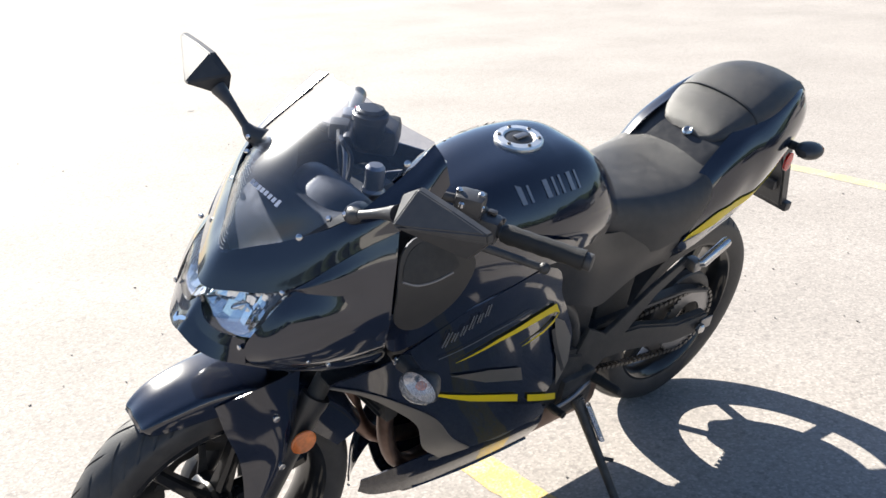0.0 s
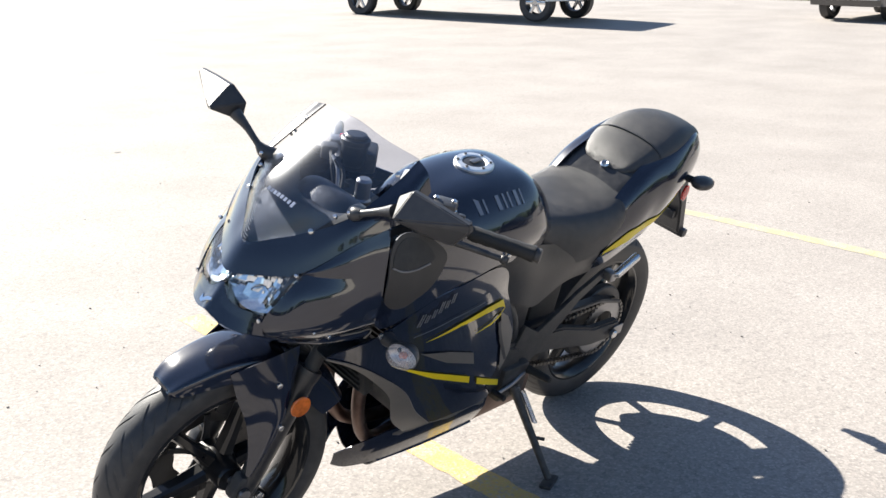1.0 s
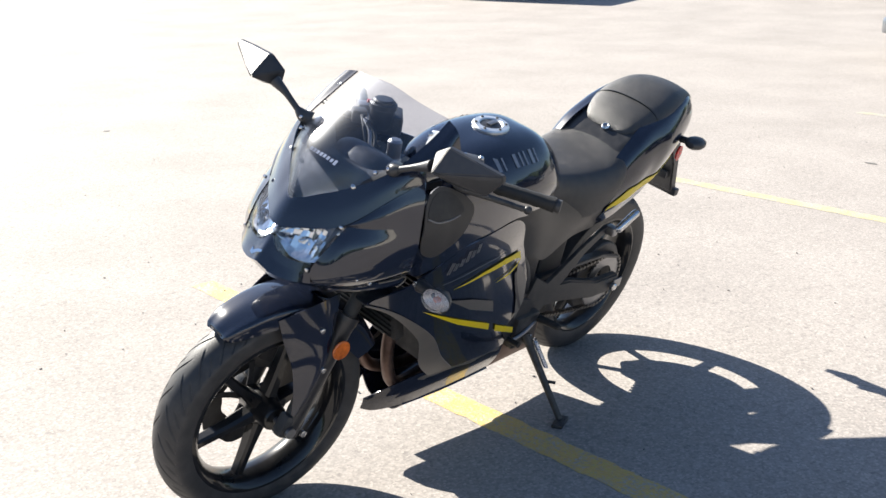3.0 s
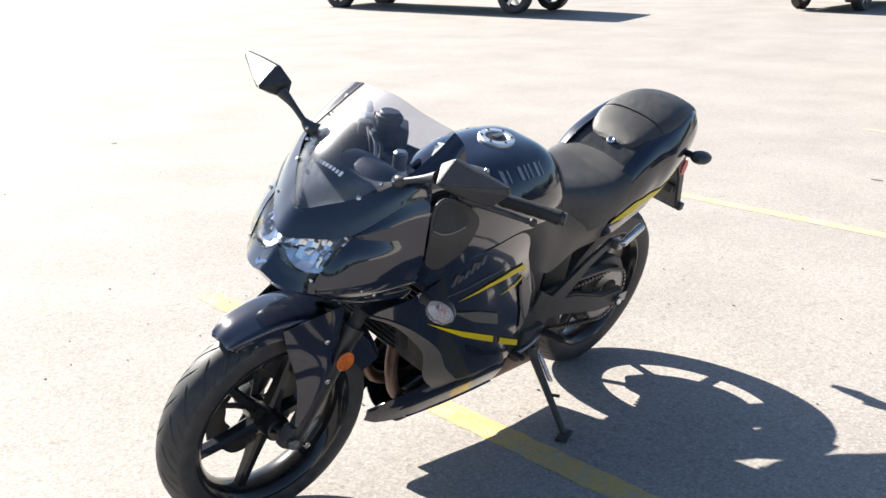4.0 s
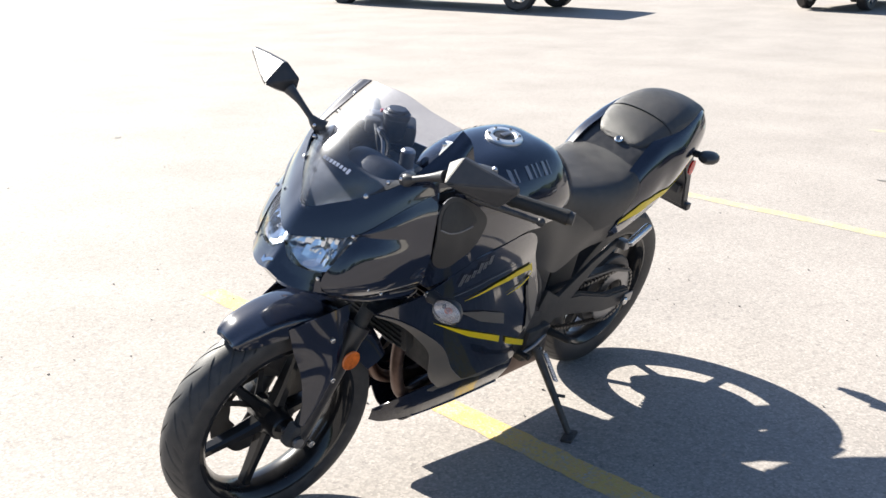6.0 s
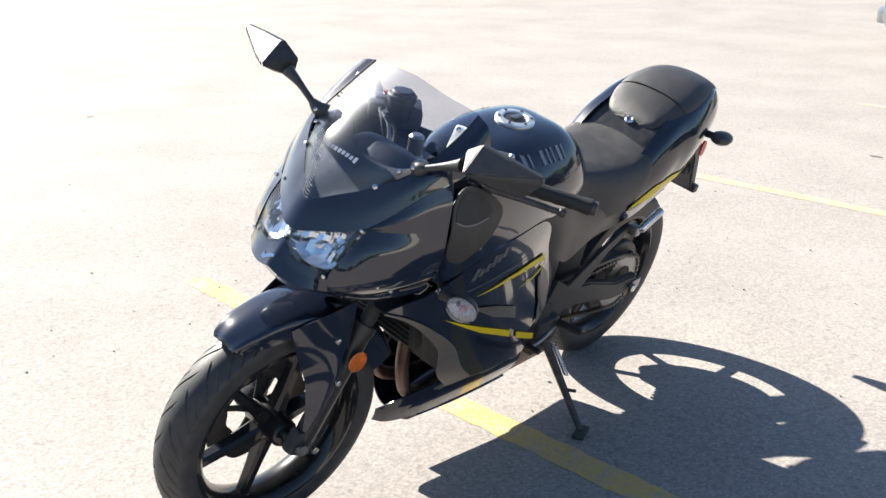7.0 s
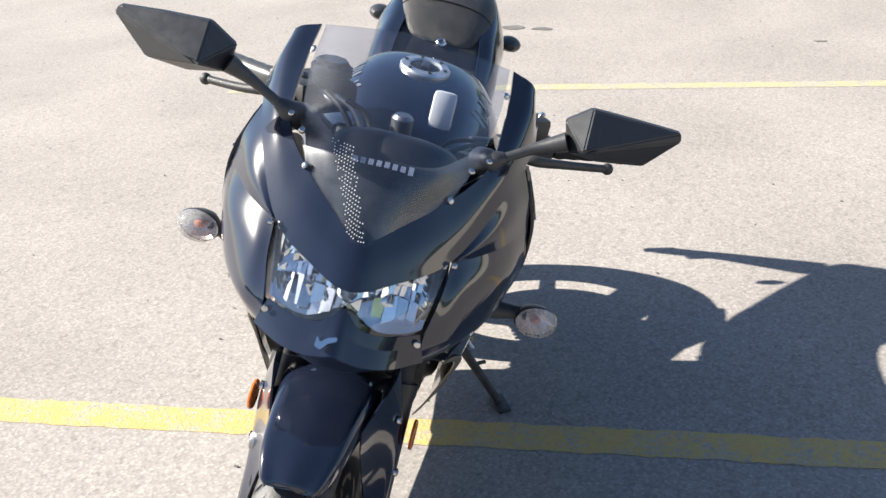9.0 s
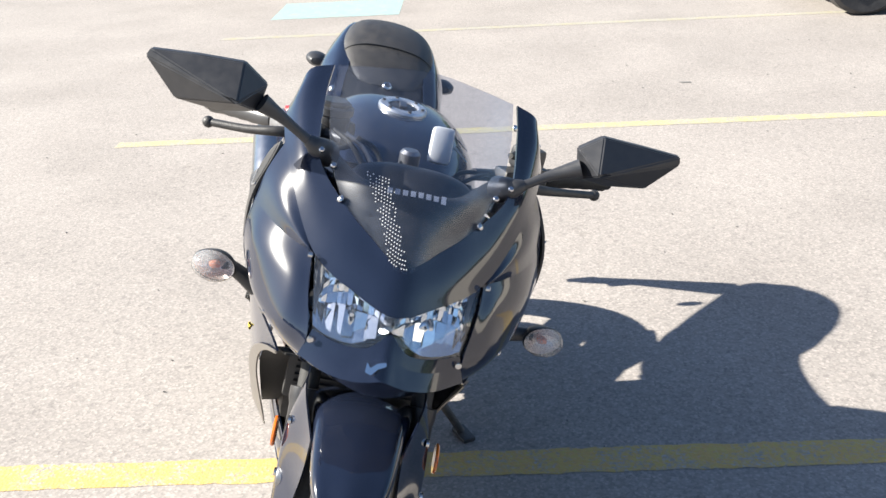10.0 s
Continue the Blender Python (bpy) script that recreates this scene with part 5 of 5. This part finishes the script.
# swingarm, chain, sprockets
for s in (-1, 1):
    arm = part("swingarm", prism([(-0.19, 0.36), (-0.18, 0.42), (-0.24, 0.435), (-0.45, 0.405), (-0.62, 0.350), (-0.76, 0.342), (-0.775, 0.30), (-0.76, 0.277), (-0.62, 0.285), (-0.42, 0.335)], s * 0.095, s * 0.125, 0.006), ENGINE, bike, "black swingarm")
    part("chain_adjuster", block((-0.757, s * 0.128, 0.308), (0.05, 0.006, 0.036), 0.003), ALLOY, arm, "bright chain adjuster plate")
    part("axle_nut", lathe([(0, 0.0), (0.010, 0.0), (0.015, -0.004), (0.015, -0.014)], 6, (-0.722, s * 0.146, 0.307)), STEEL, arm, "bright axle nut", sharp=20)
# two added blocks that stop sun passing under the gearbox
part("shadow_filler_box", block((-0.225, 0, 0.215), (0.31, 0.20, 0.12), 0.03), PIPE, bike, "dull brown box added to fill the cast shadow")
part("shadow_filler_block", block((-0.30, 0, 0.31), (0.10, 0.10, 0.07), 0.015), ENGINE, bike, "black block added to fill the cast shadow")
part("splash_plate", block((-0.37, 0, 0.52), (0.13, 0.16, 0.24), 0.015), MATTE, bike, "matte black splash plate before the rear wheel")
part("swingarm_brace", block((-0.34, 0, 0.40), (0.05, 0.20, 0.04), 0.01), ENGINE, bike, "black swingarm cross brace")


def sprocket(centre, r, teeth, y):
    bm = bmesh.new()
    n = teeth * 6
    rings = []
    for k, h in ((0.55, -0.003), (1, -0.003), (1, 0.003), (0.55, 0.003), (0.55, -0.003)):
        rings.append([(centre[0] + r * k * (1 + (0.045 * math.cos(teeth * a) if k == 1 else 0)) * math.cos(a), y + h, centre[2] + r * k * (1 + (0.045 * math.cos(teeth * a) if k == 1 else 0)) * math.sin(a)) for a in np.linspace(0, 2 * math.pi, n, endpoint=False)])
    sheet(bm, rings, True)
    return bm


part("rear_sprocket", sprocket(REAR, 0.100, 42, 0.082), ALLOY, bike, "toothed steel sprocket")
part("front_sprocket", sprocket((-0.14, 0, 0.37), 0.036, 14, 0.082), ALLOY, bike, "small front sprocket")


def chain():
    """A roller chain: pairs of link plates along the run between the sprockets."""
    path = []
    for t in np.linspace(0, 1, 60):
        path.append((-0.14 + (-0.722 + 0.14) * t, 0.406 + (0.408 - 0.406) * t - 0.010 * math.sin(math.pi * t)))
    for t in np.linspace(0, math.pi, 34):
        path.append((-0.722 - 0.102 * math.sin(t), 0.307 + 0.102 * math.cos(t)))
    for t in np.linspace(0, 1, 60):
        path.append((-0.722 + 0.57 * t, 0.205 + (0.333 - 0.205) * t - 0.014 * math.sin(math.pi * t)))
    bm = bmesh.new()
    d, last = 0.0, path[0]
    for a, b in zip(path, path[1:]):
        seg = math.hypot(b[0] - a[0], b[1] - a[1])
        d += seg
        if d >= 0.0135:
            d = 0.0
            ang = math.atan2(b[1] - a[1], b[0] - a[0])
            for y in (0.075, 0.089):
                block((b[0], y, b[1]), (0.0135, 0.0025, 0.010), 0.0, Matrix.Rotation(-ang, 4, "Y"), bm)
            block((b[0], 0.082, b[1]), (0.005, 0.016, 0.005), 0.0, None, bm)
    return bm


tagged(part("chain", chain(), DISC, bike, "dull metal roller chain"), kind="stuff")
part("chain_guard", prism([(-0.28, 0.425), (-0.30, 0.445), (-0.50, 0.440), (-0.66, 0.432), (-0.78, 0.395), (-0.775, 0.385), (-0.66, 0.418), (-0.50, 0.425)], 0.066, 0.098, 0.003), PLASTIC, bike, "black chain guard")
hug = bmesh.new()
sheet(hug, [[(REAR[0] + 0.324 * math.cos(a), y, REAR[2] + 0.324 * math.sin(a) - abs(y) * 0.35) for y in np.linspace(-0.08, 0.08, 9)] for a in np.radians(np.linspace(28, 92, 24))])
bmesh.ops.solidify(hug, geom=hug.faces[:], thickness=0.003)
part("inner_mudguard", hug, PLASTIC, bike, "matte black inner mudguard over the rear wheel")
shock = part("rear_shock", tube(bmesh.new(), [(-0.30, 0, 0.36), (-0.27, 0, 0.66)], 0.022, 14), ENGINE, bike, "rear shock absorber")
spring = [(-0.30 + 0.03 * f + 0.034 * math.cos(f * 44), 0.034 * math.sin(f * 44), 0.40 + 0.22 * f) for f in np.linspace(0, 1, 90)]
part("spring", tube(bmesh.new(), spring, 0.005, 8), ENGINE, shock)
part("inner_box", block((-0.30, 0, 0.69), (0.34, 0.20, 0.12), 0.02), MATTE, bike, "black box under the seat")
part("air_box", block((0.03, 0, 0.74), (0.32, 0.22, 0.12), 0.03), MATTE, bike, "black air box under the tank")
# footrests and their brackets
for s in (-1, 1):
    hang = part("footrest_bracket", prism([(-0.20, 0.50), (-0.16, 0.40), (-0.20, 0.33), (-0.25, 0.34), (-0.30, 0.385), (-0.44, 0.52), (-0.54, 0.575), (-0.53, 0.60), (-0.42, 0.55), (-0.27, 0.46)], s * 0.134, s * 0.146, 0.002), ENGINE, bike, "black footrest bracket")
    peg = part("footrest", tube(bmesh.new(), [(-0.235, 0.145 * s, 0.355), (-0.238, 0.165 * s, 0.357), (-0.240, 0.238 * s, 0.366), (-0.240, 0.246 * s, 0.367)], [0.012, 0.013, 0.011, 0.008], 12), GRIP, hang, "black rider footrest")
    pas = part("pillion_footrest", tube(bmesh.new(), [(-0.548, 0.160 * s, 0.585), (-0.556, 0.172 * s, 0.592), (-0.618, 0.182 * s, 0.642), (-0.624, 0.183 * s, 0.646)], [0.009, 0.013, 0.0135, 0.010], 14), STEEL, hang, "bright metal pillion footrest folded up")
    part("footrest_hinge", block((-0.545, 0.155 * s, 0.583), (0.03, 0.035, 0.03), 0.006), ALLOY, pas)
shift = part("gear_lever", tube(bmesh.new(), [(-0.225, 0.165, 0.350), (-0.165, 0.176, 0.335), (-0.105, 0.178, 0.328), (-0.090, 0.178, 0.332)], [0.007, 0.006, 0.006, 0.006], 10, 14), ALLOY, bike, "thin metal gear lever")
part("toe_rubber", tube(bmesh.new(), [(-0.094, 0.170, 0.331), (-0.094, 0.212, 0.335)], 0.009, 12), GRIP, shift)
part("brake_pedal", tube(bmesh.new(), [(-0.225, -0.165, 0.345), (-0.12, -0.18, 0.30), (-0.06, -0.18, 0.30)], 0.007, 10, 10), ALLOY, bike, "brake pedal")
# side stand, its foot flat on the ground
foot = BIKE.inverted() @ Vector((-0.132, 0.332, 0.012))
top = Vector((-0.190, 0.168, 0.312))
stand = part("side_stand", tube(bmesh.new(), [top, top + (foot - top) * 0.1, top + (foot - top) * 0.5, foot], [0.019, 0.0135, 0.0115, 0.010], 12), ENGINE, bike, "black side stand")
pad = BIKE.inverted() @ (Matrix.Translation((-0.128, 0.338, 0.006)) @ Matrix.Rotation(radians(25), 4, "Z"))
part("stand_foot", block((0, 0, 0), (0.075, 0.034, 0.011), 0.004, pad), ENGINE, stand)
tang = top + (foot - top) * 0.55
part("stand_tang", tube(bmesh.new(), [tang, tang + Vector((-0.02, 0.028, 0.004))], 0.005, 8), ENGINE, stand)
coil = [top + Vector((-0.012, 0.014, 0.01)) + (foot - top) * (0.06 + 0.34 * f) + Vector((0.007 * math.cos(f * 110), 0.007 * math.sin(f * 110), 0)) for f in np.linspace(0, 1, 150)]
part("stand_spring", tube(bmesh.new(), coil, 0.0018, 6), STEEL, stand, "bright coil spring")
part("stand_pivot", lathe([(0, 0.185), (0.012, 0.185), (0.012, 0.14)], 6, (top.x, 0, top.z)), STEEL, stand, sharp=20)
part("stand_bracket", block((-0.185, 0.140, 0.330), (0.11, 0.06, 0.11), 0.012), ENGINE, bike, "black stand bracket")
# lettering strokes on the screen's foot
for k in range(8):
    y = 0.034 - 0.0118 * k
    x = 0.603 - 0.9 * y * y
    z0 = 0.9795 - 0.05 * abs(y)
    tilt = Matrix.Translation((x, y, z0)) @ Matrix.Rotation(radians(-48), 4, "Y")
    part("letter_bar", moved(block((0.0, 0, 0), (0.0012, 0.0075, 0.009 if k else 0.013), 0), tilt), SILVER, screen, "silver lettering stroke")


# ---- the lot round the motorcycle ----
tagged(part("road_symbol", (lambda bm: (sheet(bm, [[(x, y, rise(x, y) + 0.0015) for y in np.linspace(-1.35, -0.20, 12)] for x in np.linspace(-7.85, -6.92, 10)]), bm)[1])(bmesh.new()), BLUE), "faded pale blue painted square on the asphalt", "road marking", kind="structure")


def stain(x, y, rx, ry, seed, material=None):
    """An irregular flat spot of oil or tar."""
    rng = random.Random(seed)
    bm = bmesh.new()
    k = [rng.uniform(0.6, 1.2) for _ in range(9)]
    ring = loop_spline([(x + rx * k[i] * math.cos(i * 0.698), y + ry * k[i] * math.sin(i * 0.698), 0) for i in range(9)], 4)
    bm.faces.new([bm.verts.new((p[0], p[1], rise(p[0], p[1]) + 0.003)) for p in ring])
    return tagged(part("oil_stain", bm, material or TAR), "dark oil stain soaked into the asphalt", "stain", kind="structure")


for i, (x, y, rx, ry) in enumerate([(-4.42, -0.10, 0.06, 0.09), (-4.36, 0.09, 0.05, 0.065), (-4.30, -0.40, 0.025, 0.04), (-4.34, -0.52, 0.02, 0.05), (-4.27, -0.64, 0.02, 0.045), (-4.40, -0.30, 0.015, 0.05), (-1.29, -5.29, 0.03, 0.03), (-2.2, 0.65, 0.015, 0.03), (-3.9, 1.7, 0.02, 0.04)]):
    stain(x, y, rx, ry, i)
# small dark chips lying on the asphalt
rng = random.Random(11)
chips = bmesh.new()
for _ in range(260):
    x, y = rng.uniform(-5.5, 1.8), rng.uniform(-4.5, 3.5)
    r = rng.uniform(0.002, 0.0052)
    block((x, y, 0.002 + r * 0.2), (r * rng.uniform(0.8, 2.0), r, r * 0.6), 0, Matrix.Rotation(rng.uniform(0, 6), 4, "Z"), chips)
tagged(part("grit", chips, TAR), "loose dark grit on the asphalt", "grit", kind="stuff")

CARPAINT = mat("dark_car_paint", (0.02, 0.022, 0.026), 0.2, coat=1.0, vary=0.1, dust=0.04)
SILVERCAR = mat("silver_car_paint", (0.42, 0.43, 0.44), 0.25, metal=0.5, coat=1.0, vary=0.05, dust=0.04)
WHITECAR = mat("white_car_paint", (0.62, 0.65, 0.66), 0.3, coat=0.8, vary=0.04, dust=0.05)
GLASSDARK = mat("car_window", (0.012, 0.013, 0.014), 0.05, vary=0.05)


def car(place, turn, length, width, height, clearance, wheel_r, axles, paint, label, category, pickup=False, skirt=None):
    """A parked vehicle, its nose along its own +x."""
    root = tagged(new("pickup_truck" if pickup else "car"), label, category)
    root.matrix_world = Matrix.Translation(place) @ Matrix.Rotation(radians(turn), 4, "Z")
    h, w, belt = length / 2, width / 2, clearance + (height - clearance) * 0.55
    side = [(-h, belt - 0.05), (-h, clearance + 0.18), (-h + 0.08, clearance + 0.02), (-axles[1] - wheel_r * 1.15, clearance)]
    for a in (-axles[1], axles[0]):
        side += [(a + wheel_r * 1.15 * math.cos(t), max(clearance, wheel_r + wheel_r * 1.15 * math.sin(t))) for t in np.linspace(math.pi, 0, 9)]
    side += [(h - 0.10, clearance + 0.02), (h, clearance + 0.20), (h - 0.04, belt - 0.10), (h * 0.45, belt), (-h * 0.9, belt)]
    body = bmesh.new()
    rows = []
    for f, k in ((-1, 0.93), (-0.97, 0.99), (-0.6, 1), (0.6, 1), (0.97, 0.99), (1, 0.93)):
        rows.append([(x * k, f * w, clearance + (z - clearance) * (0.9 + 0.1 * k)) for x, z in side])
    v = sheet(body, rows, True)
    body.faces.new(v[0]), body.faces.new(v[-1])
    part("body", body, paint, root)
    part("underbody", block((0, 0, clearance + 0.10), (length * 0.86, width * 0.78, 0.20), 0.03), MATTE, root)
    x0, x1 = (-h * 0.15, h * 0.42) if pickup else (-h * 0.80, h * 0.40)
    cab = bmesh.new()
    rows = []
    for z, k, a, b in ((belt - 0.02, 0.98, x0 - 0.05, x1 + 0.1), (belt + (height - belt) * 0.5, 0.90, x0 + 0.10, x1 - 0.25), (height - 0.05, 0.80, x0 + 0.25, x1 - 0.55), (height, 0.70, x0 + 0.40, x1 - 0.75)):
        rows.append([(a, -w * k, z), (a - 0.03, 0, z), (a, w * k, z), (b, w * k, z), (b + 0.05, 0, z), (b, -w * k, z)])
    v = sheet(cab, rows, True)
    cab.faces.new(v[-1])
    part("windows", cab, GLASSDARK, root)
    part("roof", block(((x0 + x1) / 2 - 0.12, 0, height), (x1 - x0 - 1.0, width * 0.70, 0.05), 0.02), paint, root)
    for e in (-1, 1):
        part("bumper", block((e * (h - 0.02), 0, clearance + 0.22), (0.14, width * 0.96, 0.18), 0.04), SILVERCAR if not pickup else PLASTIC, root)
        for s in (-1, 1):
            part("lamp", block((e * (h - 0.05), s * w * 0.78, belt - 0.22), (0.10, 0.26, 0.14), 0.03), LENS if e > 0 else RED, root)
            a = axles[0] if e > 0 else -axles[1]
            y = s * (w - 0.11)
            wh = part("wheel", lathe([(wheel_r * 0.62, -0.10), (wheel_r * 0.9, -0.11), (wheel_r, -0.08), (wheel_r, 0.08), (wheel_r * 0.9, 0.11), (wheel_r * 0.62, 0.10)], 36, (a, y, wheel_r)), RUBBER, root)
            part("rim", lathe([(wheel_r * 0.62, -0.09), (wheel_r * 0.60, -0.075), (wheel_r * 0.55, -0.03), (wheel_r * 0.55, 0.03), (wheel_r * 0.60, 0.075), (wheel_r * 0.62, 0.09)], 36, (a, y, wheel_r)), ALLOY, wh)
            for i in range(6):
                t = i * math.pi / 3
                part("rim_spoke", spoke_mesh((a, y + s * 0.075, wheel_r), t, 0.02, wheel_r * 0.60, 0.045, 0.035, 0.016, 0.012), STEEL, wh)
            part("hub_cap", lathe([(0, 0.10 * s), (0.05, 0.10 * s), (0.07, 0.085 * s), (0.07, 0.06 * s)], 18, (a, y, wheel_r)), STEEL, wh)
    return root


heading = math.degrees(math.atan2(4.30, -1.15))
car((-13.19, -14.56, 0.225), heading, 6.1, 1.90, 1.95, 0.40, 0.37, (2.22, 2.22), WHITECAR, "white pickup truck parked side-on across the lot", "pickup truck", pickup=True)
car((-19.35, -8.25, 0.25), 182, 3.9, 1.50, 1.50, 0.27, 0.30, (1.25, 1.20), CARPAINT, "dark sport utility vehicle seen from behind across the lot", "car")
car((-10.02, -0.62, 0.012), -90, 4.45, 1.74, 1.45, 0.20, 0.32, (1.27, 1.33), SILVERCAR, "silver car parked beyond the painted square", "car")
car((-6.72, 5.35, 0.0), -90, 4.40, 1.76, 1.42, 0.13, 0.31, (1.85, 1.10), CARPAINT, "dark low car parked beside the next line", "car")

# grass verge past the lot
verge = bmesh.new()
rows = [[(-24 - i * 3.0, y, 0.352 + (0.05 if i else 0.0)) for y in np.arange(-60, -8.4, 2.0)] for i in range(6)]
sheet(verge, rows)
GRASSMAT = mat("dry_grass", (0.16, 0.19, 0.05), 0.9, vary=0.4, scale=6)
tagged(part("grass_verge", verge, GRASSMAT), "sunlit dry green grass verge beyond the lot", "grass", kind="structure")
rng = random.Random(5)
blades = bmesh.new()
for _ in range(2600):
    x, y = rng.uniform(-27, -24), rng.uniform(-22, -8.6)
    a, hgt = rng.uniform(0, 6.3), rng.uniform(0.05, 0.16)
    dx, dy = 0.02 * math.cos(a), 0.02 * math.sin(a)
    blades.faces.new([blades.verts.new(p) for p in ((x - dx, y - dy, 0.34), (x + dx, y + dy, 0.34), (x + dy * 2, y - dx * 2, 0.36 + hgt))])
tagged(part("grass", blades, GRASSMAT), "tufts of dry green grass", "grass", kind="stuff")

# unseen surroundings added behind the camera for reflections: trees and a low pale building
def tree_line():
    """A ragged dark band of crowns, out of view, round the lot's open sides."""
    rng = random.Random(21)
    bm = bmesh.new()
    for i in range(230):
        a = radians(rng.uniform(-75, 165))
        r = rng.uniform(70, 95)
        h, w = rng.uniform(4.0, 9.5), rng.uniform(3, 6)
        got = bmesh.ops.create_icosphere(bm, subdivisions=2, radius=1.0)
        for v in got["verts"]:
            k = 1 + 0.28 * noise.noise(v.co * 2.3 + Vector((i, 0, 0)))
            v.co = Vector((r * math.cos(a) + v.co.x * w * k, r * math.sin(a) + v.co.y * w * k, 0.3 + h * 0.5 + v.co.z * h * 0.5 * k))
    return bm


tagged(part("unseen_trees", tree_line(), mat("dark_foliage", (0.035, 0.055, 0.022), 0.9, vary=0.5, scale=3)), "unseen dark green line of trees added for the paint to reflect", "trees", kind="structure")
hall = tagged(part("building", block((9, 46, 2.1), (34, 9, 4.0), 0.05), mat("pale_plaster", (0.55, 0.52, 0.47), 0.8, vary=0.1, scale=2)), "unseen long low pale building added for the paint to reflect", "building", kind="structure")
part("roof", block((9, 46, 4.25), (35, 10, 0.35), 0.05), mat("dark_roof", (0.06, 0.06, 0.065), 0.7), hall)
